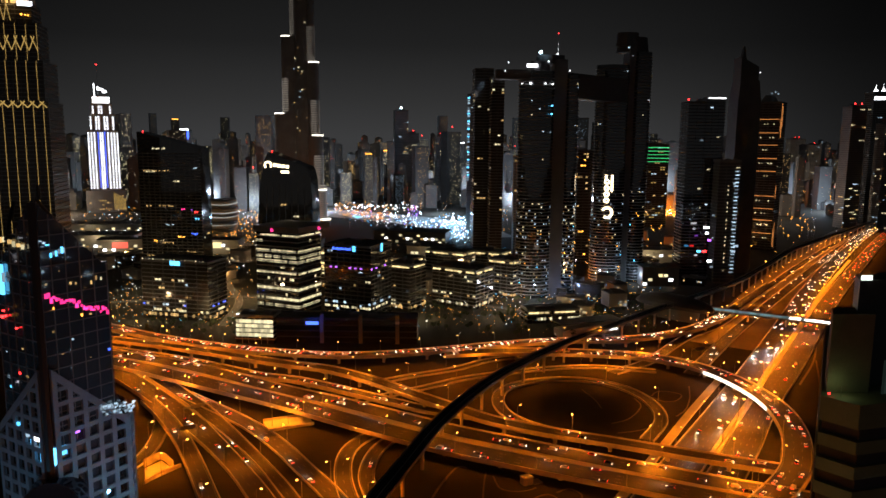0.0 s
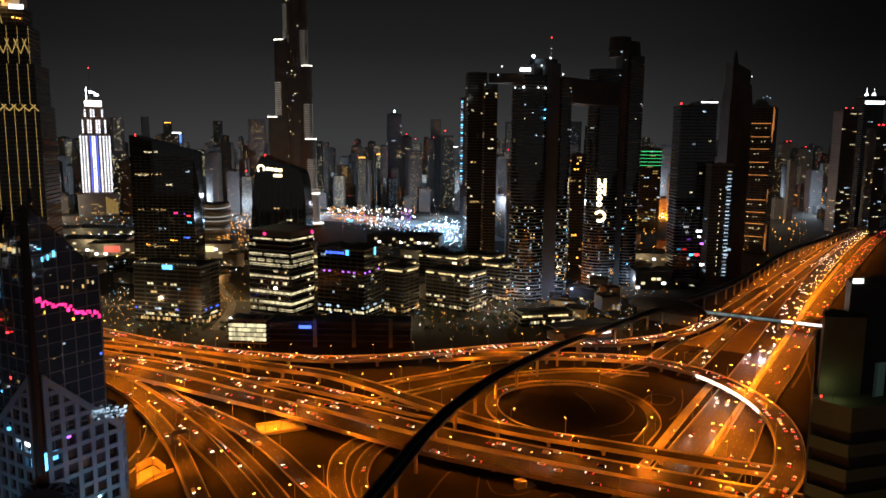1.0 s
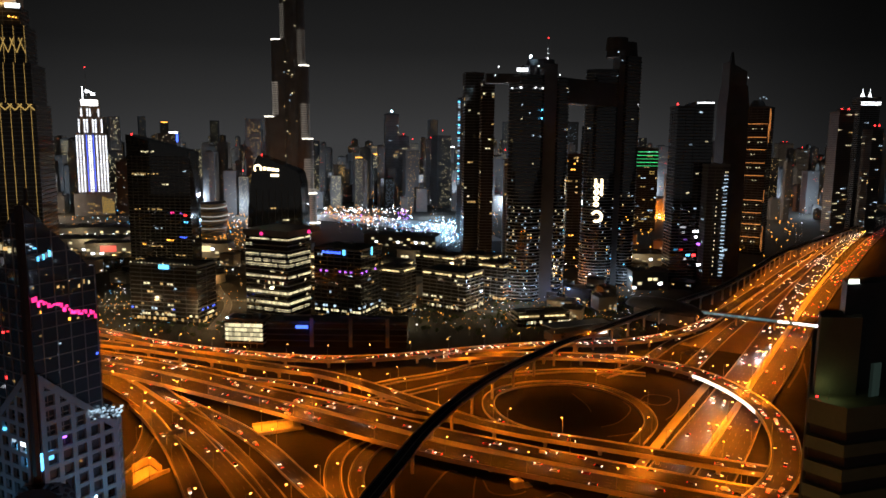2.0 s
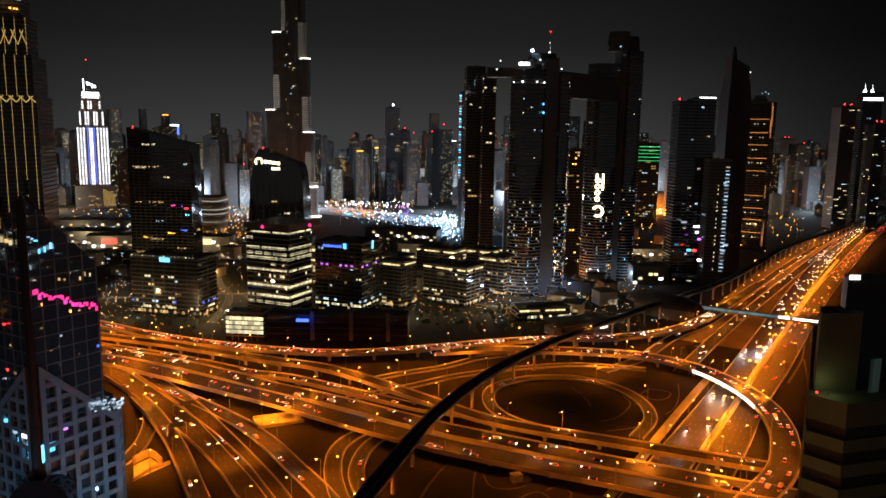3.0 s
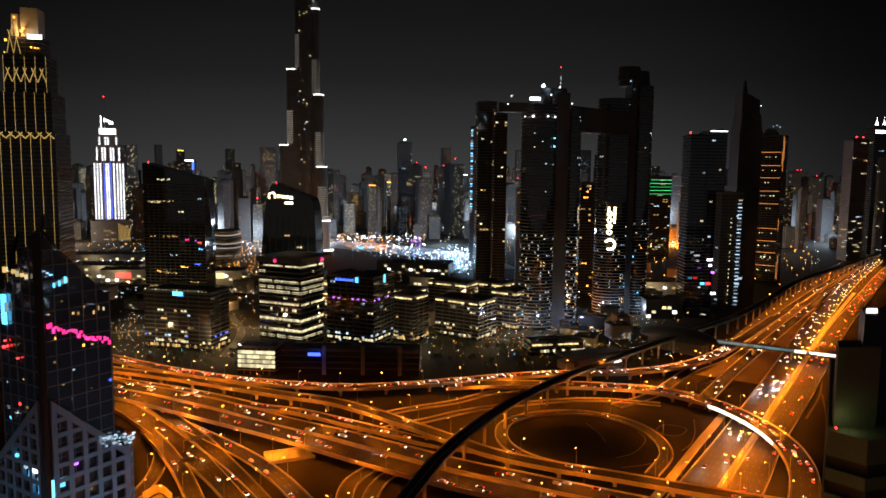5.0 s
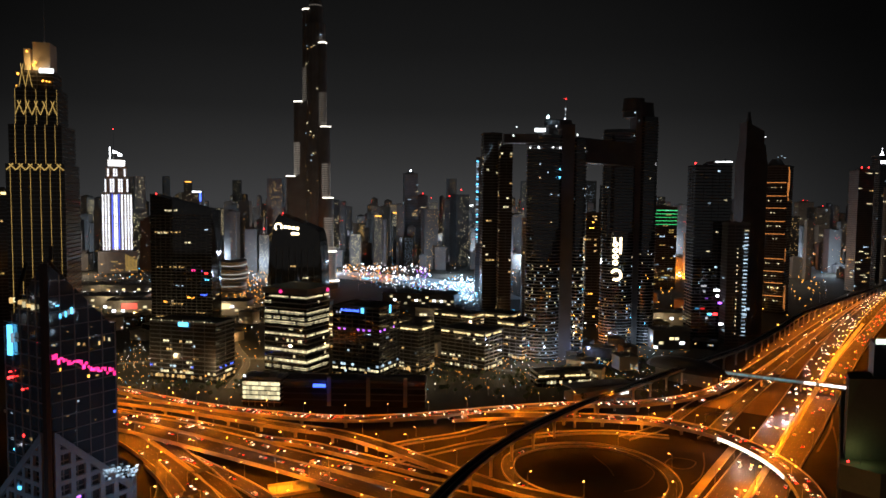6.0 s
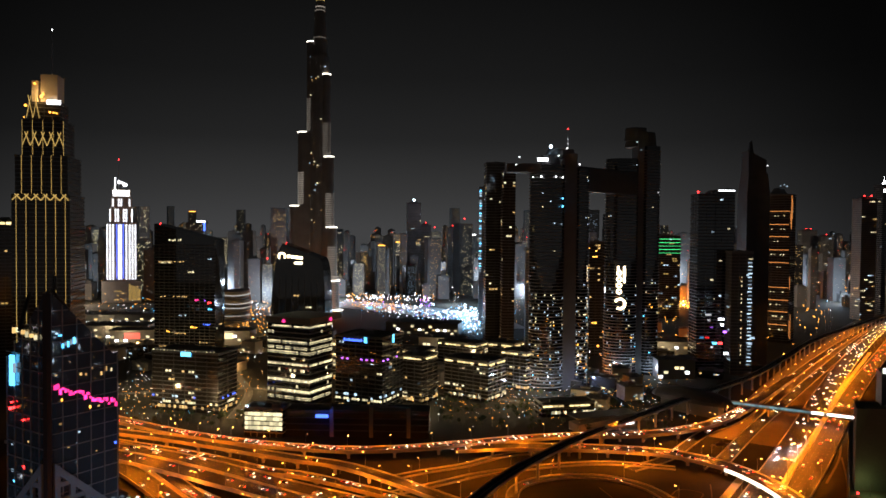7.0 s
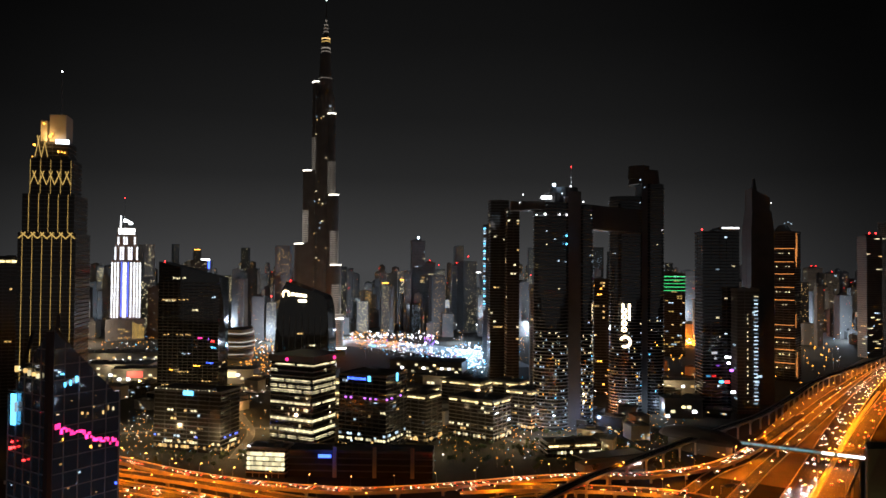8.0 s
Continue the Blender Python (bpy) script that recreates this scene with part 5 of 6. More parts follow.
for s, z, w, h, m in ((15.4, 92.4, 1.8, 1.5, COOL), (13.6, 91.6, 1.0, 1.2, WHITE_L), (9.8, 91.8, 2.4, 1.8, PURPLE_L), (4.4, 86.3, 2.6, 3.4, CYAN_L), (1.2, 85, 1.3, 6.5, CYAN_L),
                      (33, 77, 0.5, 0.9, GOLD), (33, 68, 0.5, 0.9, GOLD), (33.4, 60, 0.5, 1.0, GOLD), (29, 84, 0.5, 0.8, GOLD)):
    bm = bmesh.new()
    yy = -1.0 if s < 28 else 1.2
    bm_box(bm, s - w / 2, s + w / 2, yy - 0.2, yy, z - h / 2, z + h / 2)
    part("light_piece", bm, m, dus, "glow piece for lit windows and mirrored lights")

# left face: mirrored lights put into the glass as glow pieces
for s, z, w, h, m in ((-21.6, 148, 2.4, 11, CYAN_L), (-23, 134, 0.9, 0.9, RED_L), (-20.6, 134.6, 0.5, 0.6, RED_L), (-22, 136.4, 0.7, 0.4, RED_L), (-14, 131, 0.6, 0.5, RED_L), (-20, 162.6, 1.2, 2.0, WARM), (-17.6, 163, 0.7, 1.6, PALE), (-14, 162.4, 1.6, 1.4, WARM),
                      (-11.6, 161.8, 0.8, 2.0, PALE), (-8.6, 161.6, 1.4, 1.2, WARM), (-6, 161.2, 0.9, 1.6, PALE), (-3, 86, 2.4, 6.5, CYAN_L), (-2.6, 88, 1.0, 1.2, WHITE_L), (-20, 149, 0.8, 3.5, COOL), (-6, 91, 3.2, 1.6, WHITE_L), (-9, 89, 1.8, 2.2, CYAN_L), (-13, 91, 3.0, 1.2, COOL), (-18, 94, 1.4, 1.2, CYAN_L)):
    bm = bmesh.new()
    bm_box(bm, s - w / 2, s + w / 2, -1.2, -0.4, z - h / 2, z + h / 2)
    part("light_piece", bm, m, dus, "glow piece for lit windows and mirrored lights", at(0, 0, 0, -90))

# ---- near dark building with balcony bands ----
OLIVE = mat("olive_render", (0.17, 0.165, 0.10), 0.8, 0, (0.24, 0.23, 0.15), 0.15)
nb = thing("residential_block", at(0, 0, 0), "near dark residential block with pale balcony bands", "building")
base_pts = [(92.5, 170.5), (98, 164), (155, 180), (185, 232), (127, 236)]
bm = bmesh.new()
bm_prism(bm, base_pts, 0, 139)
part("wall", bm, CLADDARK, nb)
for k in range(22):
    bm = bmesh.new()
    cx, cy = 127, 196
    bm_prism(bm, [(cx + (x - cx) * 1.035, cy + (y - cy) * 1.035) for x, y in base_pts], 133.5 - k * 6.2, 136.6 - k * 6.2 if k else 139.5)
    part("balcony_band", bm, OLIVE, nb, "pale balcony band")
for pts, z1, m in (([(93.8, 172), (104, 172), (108, 180), (97.5, 180)], 159, OLIVE), ([(101.2, 175), (150, 188), (152, 196), (105, 184)], 166.6, CLADDARK)):
    bm = bmesh.new()
    bm_prism(bm, pts, 139, z1)
    part("roof_block", bm, m, nb)
bm = bmesh.new()
bm_box(bm, 101.8, 104.4, 175.4, 175.7, 166.7, 167.9)
part("sign", bm, glow("dim_white_sign", (0.9, 1.0, 0.85), 1.4), nb, "small pale lit sign")
lamp_dot("warning_light", "red warning light", 92.6, 168.5, 140.4, 0.3, RED_L, nb)
for k in range(4):
    bm = bmesh.new()
    bm_box(bm, 106.4 + k * 0.8, 107.0 + k * 0.8, 170.6 + k * 0.3, 170.9 + k * 0.3, 139.6, 148)
    part("window", bm, glow("dim_teal_window", (0.35, 0.6, 0.5), 0.03, 0.6), nb, "dim teal window")
for x, z in ((104, 128.5), (102.5, 122.5), (106, 128.5), (101, 116.6)):
    bm = bmesh.new()
    bm_box(bm, x - 0.5, x + 0.5, 166.2, 166.5, z - 0.5, z + 0.5)
    part("window", bm, glow("dim_window", (0.9, 0.95, 0.85), 0.25), nb, "dim small window")

# dark towers over the bend of the motorway and along the skyline
for x, y, w, h, reds, seed, label in ((945, 1720, 40, 278, (-9, 9), 201, "dark high-rise with two red roof lamps"), (1398, 2950, 66, 208, (-12, 6), 202, "dark high-rise with a stepped roof and red lamps"),
                                      (1467, 2950, 58, 186, (0,), 203, "dark high-rise with one red roof lamp"), (-135, 2310, 42, 282, (), 204, "tall hazy high-rise with a white roof lamp"),
                                      (-14, 2410, 36, 206, (0,), 205, "hazy high-rise with a red lamp on its spire"), (-100, 2350, 34, 214, (0,), 206, "hazy high-rise with a red roof lamp"),
                                      (1010, 1700, 30, 240, (-6, 6), 207, "dark high-rise with two red roof lamps")):
    t = block("high_rise", label, x, y, w, 30, h, 12, CLAD, CLADDARK, 5, 5, 0.10, (COOL, PALE, PALE, WARM), seed, fins=False, limit=46, run=3)
    bm = bmesh.new()
    bm_box(bm, -w * 0.22, w * 0.22, -6, 6, h, h + 7)
    part("crown", bm, CLADDARK, t)
    for q in reds:
        lamp_dot("warning_light", "red warning light", q, -10, h + 8, 2.0, RED_L, t)
    if not reds:
        lamp_dot("roof_light", "white roof lamp", 0, -8, h + 10, 3.0, WHITE_HOT, t)
slim = block("high_rise", "slim tower edged with a column of cyan light", 52, 1500, 12, 14, 286, 0, CLAD, CLADDARK, 5, 4, 0.0, (COOL,), 208, fins=False)
for k in range(34):
    if k % 5:
        strip(slim, -5.5, -1.5, -7.6, 110 + k * 5.1, 112.6 + k * 5.1, COOL if k % 3 else CYAN_L, "light_strip", "pale cyan light strip")
# lit rows on the slanting tower; the lower ones put reflections into its glass
for x0, x1, z, m in ((-22, -4, 183, PALE), (30, 38, 158, COOL), (-36, 0, 154, WARM), (-34, -26, 107, WARM), (-16, 4, 107, WARM), (14, 20, 103, PINK_L), (24, 30, 102, PURPLE_L), (32, 37, 100, RED_L), (-8, 6, 82, COOL), (26, 36, 70, BLUE_L), (32, 39, 91, CYAN_L),
                     (-34, -20, 60, AMBER), (-14, 2, 58, WARM), (8, 18, 66, AMBER), (20, 32, 46, WARM), (-36, -24, 40, WARM)):
    r4 = random.Random(int(x0 * 7 + z))
    n = max(2, int((x1 - x0) / 2.4))
    for k in range(n):
        if r4.random() < 0.8:
            part("window", lit_mesh(m, 1.7, r4.choice((1.2, 2.0))), None, slant, "", at(x0 + (k + 0.5) * (x1 - x0) / n, -17.3, z + r4.uniform(-0.6, 0.6)))

# ---- distant skyline ----
rs = random.Random(77)
for k in range(170):
    dist = rs.uniform(1900, 3600)
    ang = radians(rs.uniform(-31, 33))
    x, y = dist * math.tan(ang), dist
    if abs(x / y - (-318 / 1712)) < 0.03 and y < 2000:
        continue
    if -360 < x < 160 and y < 2120:
        continue
    if x > 0.50 * y and y < 2300 or 0.272 < x / y < 0.335 and y < 2500 or 0.462 < x / y < 0.53:
        continue
    w = rs.uniform(24, 46)
    h = max(rs.uniform(50, 110), 200 + dist * rs.choice((rs.uniform(-0.06, -0.02), rs.uniform(-0.05, 0.0), rs.uniform(-0.02, 0.03))))
    root = thing("high_rise", at(x, y, 0, rs.choice((0, 15, 25, 30))), rs.choice(("distant grey high-rise with scattered lit windows", "distant dark high-rise with a few warm windows")), "building", "distant high-rises")
    bm = bmesh.new()
    sx, dx = (1.0, 1.0) if k % 3 else (0.8, 1.2)
    core_pts = [(-w / 2 * dx, -w / 2), (w / 2 * sx, -w / 2), (w / 2 * sx, w / 2 * 0.6), (w / 4, w / 2), (-w / 2 * dx, w / 2)]
    bm_prism(bm, core_pts, 0, h)
    part("wall", bm, rs.choice((CLAD, CLAD, GLASS2, CLADDARK)), root)
    for m in rs.sample((PALE, PALE, COOL, WARM), 1):
        bm = bmesh.new()
        for _ in range(rs.randint(50, 130)):
            wx, wz, ww = (rs.randint(-5, 4) + 0.5) * w * 0.085, (rs.randint(1, int(h / 4.5) - 1) + 0.5) * 4.5, rs.choice((0.5, 0.8, 1.2))
            bm_box(bm, wx - ww, wx + ww, -w / 2 - 0.7, -w / 2 - 0.4, wz - 0.9, wz + 0.9)
        part("lit_glazing", bm, m, root)["kind"] = "stuff"
    if rs.random() < 0.22:
        lamp_dot("warning_light", "red warning light", 0, 0, h + 15, 2.2, RED_L, root)
    elif rs.random() < 0.1:
        strip(root, -w / 2.5, w / 2.5, -w / 2 - 0.6, h - 5, h - 1.5, rs.choice((CYAN_L, WHITE_L, AMBER, PINK_L)), "crown_light", "coloured crown light")


# ---- lamps and lights on the ground of the town ----
def ground_lamp(material, label, height, r):
    root = thing("garden_lamp", at(0, 0, 0), label, "lamp", "small lamps of the town")
    bm = bmesh.new()
    bm_tube(bm, (0, 0, 0), (0, 0, height), 0.12, 0.08, 6)
    part("pole", bm, POLE, root)
    bm = bmesh.new()
    bmesh.ops.create_icosphere(bm, subdivisions=1, radius=r)
    for v in bm.verts:
        v.co.z += height + r * 0.8
    part("globe", bm, material, root, "glowing globe")
    return root


GL = [ground_lamp(AMBER, "amber street lamp on a slim pole", 8, 0.9), ground_lamp(PALE, "warm white globe lamp on a pole", 5, 0.8), ground_lamp(WHITE_L, "white globe lamp on a slim pole", 7, 0.8),
      ground_lamp(WHITE_HOT, "white floodlight on a tall mast", 18, 1.6)]
GL_USED = [False] * 4
FAR_LIGHTS = []


def set_lamp(k, x, y):
    if GL_USED[k]:
        copy_thing(GL[k], at(x, y, 0))
    else:
        GL_USED[k] = True
        GL[k].matrix_basis = at(x, y, 0)


rl = random.Random(6)
for _ in range(90):
    y = rl.uniform(735, 1400)
    x = rl.uniform(-0.47, 0.20) * y
    set_lamp(rl.choice((0, 0, 0, 1, 1, 2)), x, y)
for _ in range(20):
    u = rl.random()
    set_lamp(3, -120 + 170 * u + rl.uniform(-40, 40), 1800 - 260 * u + rl.uniform(-60, 60))
FAIR = [AMBER, WHITE_L, WHITE_HOT, CYAN_L, PURPLE_L, GREEN_L, PINK_L]
for _ in range(760):
    u = rl.random()
    y = 1960 - 460 * u + rl.uniform(-80, 80)
    x = -270 + 320 * u + rl.uniform(-60, 60)
    kind = rl.choice((2, 2, 3, 3, 1, 1, 2, 1, 3, 0, 4)) if u > 0.45 else rl.choice((0, 0, 0, 0, 0, 2, 1, 0, 4))
    FAR_LIGHTS.append((x, y, rl.uniform(3, 14), rl.choice((0.3, 0.4, 0.5, 0.7, 1.1)) * (0.8 if kind == 2 else 1), kind))
for _ in range(420):
    y = rl.uniform(1370, 1680)
    FAR_LIGHTS.append((rl.gauss(0.016, 0.016) * y, y, rl.choice((4, 8, 14, 22, 30)), rl.choice((0.3, 0.4, 0.5, 0.7, 1.1)), rl.choice((2, 2, 3, 3, 3, 1, 1))))
for _ in range(150):
    y = rl.uniform(1950, 2150)
    FAR_LIGHTS.append((rl.uniform(-0.15, -0.03) * y, y, rl.uniform(4, 16), rl.uniform(0.7, 1.6), rl.choice((0, 0, 1, 2, 1))))
for _ in range(1500):
    y = rl.uniform(1500, 4300)
    street = round(rl.uniform(-14, 15)) * 0.042 + rl.gauss(0, 0.004)
    FAR_LIGHTS.append((street * y, y, rl.uniform(8, 20), rl.uniform(0.5, 1.0) * y / 2200, rl.choice((0, 0, 0, 0, 0, 0, 1, 1, 3))))
for _ in range(170):
    y = rl.uniform(2450, 3000)
    FAR_LIGHTS.append((rl.uniform(0.47, 0.535) * y, y, rl.uniform(6, 20), rl.uniform(1.0, 2.6), rl.choice((0, 0, 0, 0, 1))))
for _ in range(130):
    y = rl.uniform(1850, 2150)
    FAR_LIGHTS.append((rl.uniform(0.275, 0.335) * y, y, rl.uniform(6, 22), rl.uniform(0.8, 1.9), rl.choice((0, 0, 0, 1))))
for _ in range(200):
    y = rl.uniform(1250, 1900)
    FAR_LIGHTS.append((rl.uniform(-0.33, -0.25) * y, y, rl.uniform(5, 14), rl.uniform(0.5, 1.2), rl.choice((0, 0, 0, 0, 1))))
for k in range(12):
    FAR_LIGHTS.append((-10 + k * 9, 2390, 12 + k % 3 * 3, 2.4, 1))
for k in range(26):
    FAR_LIGHTS.append((-78 + rl.uniform(-14, 14), 1800 + rl.uniform(-50, 50), rl.uniform(6, 34), rl.uniform(0.8, 1.5), 4))
for k in range(16):
    FAR_LIGHTS.append((-205 + rl.uniform(-24, 24), 1830 + rl.uniform(-14, 14), rl.uniform(2, 5), rl.uniform(1.2, 2.2), 3))
for _ in range(260):
    y = rl.uniform(1150, 2400)
    FAR_LIGHTS.append((rl.uniform(0.24, 0.52) * y - 40, y, 9, rl.uniform(0.8, 1.5), 0))
for _ in range(150):
    y = rl.uniform(1850, 2050)
    FAR_LIGHTS.append((rl.uniform(0.265, 0.325) * y, y, rl.uniform(6, 16), rl.uniform(1.0, 2.0), 0))
for _ in range(240):
    y = rl.uniform(1300, 2300)
    FAR_LIGHTS.append((rl.uniform(-0.5, -0.2) * y, y, rl.uniform(4, 9), rl.uniform(0.7, 1.4), rl.choice((0, 0, 0, 1, 3))))
for i in range(9):
    for j in range(7):
        FAR_LIGHTS.append((-760 + i * 17 + j * 6, 1440 + j * 26 - i * 4, 12, 1.1, 1))
ico = bmesh.new()
bmesh.ops.create_icosphere(ico, subdivisions=1, radius=1.0)
ico.verts.index_update()
vs, fs, ms = [], [], []
for x, y, z, r, k in FAR_LIGHTS:
    base = len(vs)
    vs.extend((x + v.co.x * r, y + v.co.y * r, z + v.co.z * r) for v in ico.verts)
    for f in ico.faces:
        fs.append([base + v.index for v in f.verts])
        ms.append(k)
    base = len(vs)
    vs.extend(((x - 0.15, y, 0), (x + 0.15, y, 0), (x + 0.1, y, z - r * 0.9), (x - 0.1, y, z - r * 0.9), (x, y + 0.15, 0), (x, y + 0.1, z - r * 0.9)))
    fs.extend(([base, base + 1, base + 2, base + 3], [base + 1, base + 4, base + 5, base + 2], [base + 4, base, base + 3, base + 5]))
    ms.extend((7, 7, 7))
me = bpy.data.meshes.new("town_lights")
me.from_pydata(vs, [], fs)
for q in FAIR + [POLE]:
    me.materials.append(q)
me.polygons.foreach_set("material_index", ms)
tagged(new("town_lights", me), "countless distant lamps of the town and its fairground", "lamps", kind="stuff")
fd_data = bpy.data.lights.new("fair_flood", "POINT")
fd_data.energy, fd_data.color, fd_data.shadow_soft_size = 30000, (0.30, 0.62, 1.0), 3
for x, y in ((-60, 1800), (20, 1690), (40, 1560), (-10, 1640), (-200, 1880), (10, 1480), (50, 1440), (-40, 1560), (-130, 1850)):
    new("fair_flood", fd_data).matrix_basis = at(x, y, 16)

# added sodium points over the far streets by the motorway, each standing for many lamps
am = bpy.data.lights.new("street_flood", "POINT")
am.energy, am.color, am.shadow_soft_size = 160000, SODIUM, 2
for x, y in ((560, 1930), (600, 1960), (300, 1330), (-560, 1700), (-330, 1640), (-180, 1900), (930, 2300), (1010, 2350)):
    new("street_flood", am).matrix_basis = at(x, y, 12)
# street lighting of the far districts, added to lift facades as haze would
dl_w, dl_c = bpy.data.lights.new("district_light", "POINT"), bpy.data.lights.new("district_light", "POINT")
dl_w.energy, dl_w.color, dl_w.shadow_soft_size = 230000, (1.0, 0.76, 0.54), 6
dl_c.energy, dl_c.color, dl_c.shadow_soft_size = 280000, (0.66, 0.82, 1.0), 6
rz = random.Random(9)
for k in range(34):
    y = 1850 + 1500 * (k / 33) ** 1.3
    x = (-0.52 + 1.1 * ((k * 0.618) % 1.0)) * y
    new("district_light", dl_c if k % 3 or abs(x) < 300 else dl_w).matrix_basis = at(x, y, rz.uniform(26, 44))
# fill lamps added round the feet of the rounded towers, for street light on balconies
for k, (x, y, c, p) in enumerate(((88, 890, (0.5, 0.7, 1.0), 9000), (122, 889, (0.6, 0.76, 1.0), 9000), (160, 900, (0.35, 0.5, 1.0), 10000), (90, 905, (1.0, 0.36, 0.08), 9000), (205, 997, (0.6, 0.78, 1.0), 8000), (232, 997, (0.7, 0.84, 1.0), 8000), (272, 1006, (0.6, 0.78, 1.0), 7000), (190, 1010, SODIUM, 40000))):
    fl = bpy.data.lights.new("forecourt_lamp", "POINT")
    fl.energy, fl.color, fl.shadow_soft_size = p, c, 1.0
    new("forecourt_lamp", fl).matrix_basis = at(x, y, 14)
# floodlights at the foot of the tallest tower
bf = bpy.data.lights.new("tower_flood", "SPOT")
bf.energy, bf.color, bf.shadow_soft_size, bf.spot_size, bf.spot_blend = 0.15e6, (1.0, 0.86, 0.7), 3, radians(60), 0.8
for x, y in ((-470, 1570), (-200, 1560)):
    new("tower_flood", bf).matrix_basis = look((x, y, 12), (-326, 1700, 330))
# cool fill lights on added, unseen masts brighten the near glass tower
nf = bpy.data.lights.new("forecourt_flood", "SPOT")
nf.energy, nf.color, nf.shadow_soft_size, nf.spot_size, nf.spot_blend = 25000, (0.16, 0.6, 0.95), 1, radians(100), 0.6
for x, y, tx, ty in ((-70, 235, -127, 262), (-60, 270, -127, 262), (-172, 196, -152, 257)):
    m = thing("floodlight_mast", at(x, y, 0), "tall unseen mast added to carry a blue fill light", "floodlight")
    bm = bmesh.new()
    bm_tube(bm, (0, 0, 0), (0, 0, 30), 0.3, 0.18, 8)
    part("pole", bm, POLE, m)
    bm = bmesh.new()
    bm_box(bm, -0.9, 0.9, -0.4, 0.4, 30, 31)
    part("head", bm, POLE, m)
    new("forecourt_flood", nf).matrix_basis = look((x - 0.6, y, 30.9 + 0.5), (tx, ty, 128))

# ---- paved verge along the motorway ----
VERGE = mat("sandy_verge", (0.20, 0.17, 0.13), 0.9, 0, (0.28, 0.24, 0.19), 0.03, 0.3, 1.0)
bm = bmesh.new()
sweep(bm, spline([(275, 700, 0), (332, 790, 0), (435, 950, 0), (612, 1220, 0), (865, 1570, 0), (1275, 2100, 0)], 12.0), rect(-34, 36, -0.4, 0.1))
tagged(new("verge", mesh("verge", bm, VERGE)), "sandy paved verge between the motorway lanes", "verge", kind="structure")

# ---- shopping street lights behind the dark towers ----
def mall(x, y, w, d, h, yaw, label, seed, panel=None):
    """A low mall hall: pale walls, lit shop fronts, canopy and roof units."""
    root = thing("mall", at(x, y, 0, yaw), label, "building")
    bm = bmesh.new()
    bm_box(bm, -w / 2, w / 2, -d / 2, d / 2, 0, h)
    part("wall", bm, CLAD, root)
    bm = bmesh.new()
    bm_box(bm, -w / 2 - 2, w / 2 + 2, -d / 2 - 3, d / 2, h, h + 1.0)
    part("roof", bm, ROOFING, root)
    r = random.Random(seed)
    n = int(w / 7)
    for k in range(n):
        m = r.choice((PALE, WHITE_L, WARM, PALE, EAVES))
        if r.random() < 0.8:
            part("shop_front", lit_mesh(m, 5.4, 3.6), None, root, "", at(-w / 2 + (k + 0.5) * w / n, -d / 2 - 0.2, 3.2 + 6.0 * r.randint(0, max(0, int(h / 7) - 1))))
    for k in range(int(w / 12)):
        bm = bmesh.new()
        a, b = r.uniform(-0.4, 0.4) * w, r.uniform(-0.3, 0.3) * d
        bm_box(bm, a - 2.5, a + 2.5, b - 2, b + 2, h + 1, h + 1 + r.uniform(1.5, 3.5))
        part("roof_unit", bm, CLAD, root)
    if panel:
        strip(root, -w * 0.18, w * 0.18, -d / 2 - 0.6, h * 0.45, h * 0.85, panel, "screen", "large glowing screen")
    return root


mall(-548, 1240, 70, 40, 26, 12, "pale mall hall with a glowing red screen", 91, glow("red_screen", (1.0, 0.10, 0.07), 0.8))
mall(-620, 1330, 120, 60, 22, 8, "pale mall hall with lit shop fronts", 92)
mall(-395, 1260, 90, 40, 24, 0, "pale mall hall with lit shop fronts", 93, EAVES)
mall(-270, 1290, 110, 44, 20, -4, "pale mall hall with lit shop fronts", 94)
mall(-150, 1180, 90, 40, 22, -12, "pale mall hall with lit shop fronts", 95)
mall(-690, 1480, 160, 60, 24, 10, "long pale mall hall with lit shop fronts", 96)
mall(-20, 1190, 70, 40, 26, -20, "pale mall hall with lit shop fronts", 97)
mall(150, 1120, 60, 30, 30, 10, "pale hall under orange street light", 98)
mall(330, 1190, 80, 40, 24, 0, "low hall with warm shop fronts", 99)
mall(300, 1010, 50, 30, 26, 0, "low hall with a column of pale windows", 100)
mall(-60, 1420, 140, 60, 22, -10, "long hall before the fairground", 101)
ml = bpy.data.lights.new("street_glow", "POINT")
ml.energy, ml.color, ml.shadow_soft_size = 14000, (1.0, 0.74, 0.4), 2
for x, y in ((-548, 1200), (-470, 1225), (-395, 1220), (-270, 1250), (-150, 1140), (-20, 1150), (-700, 1420), (-620, 1285), (-230, 900), (60, 940), (-60, 930), (-400, 900), (100, 860), (330, 1150), (-330, 765), (-250, 770), (-390, 790), (-20, 800), (60, 820)):
    new("street_glow", ml).matrix_basis = at(x, y, 20)


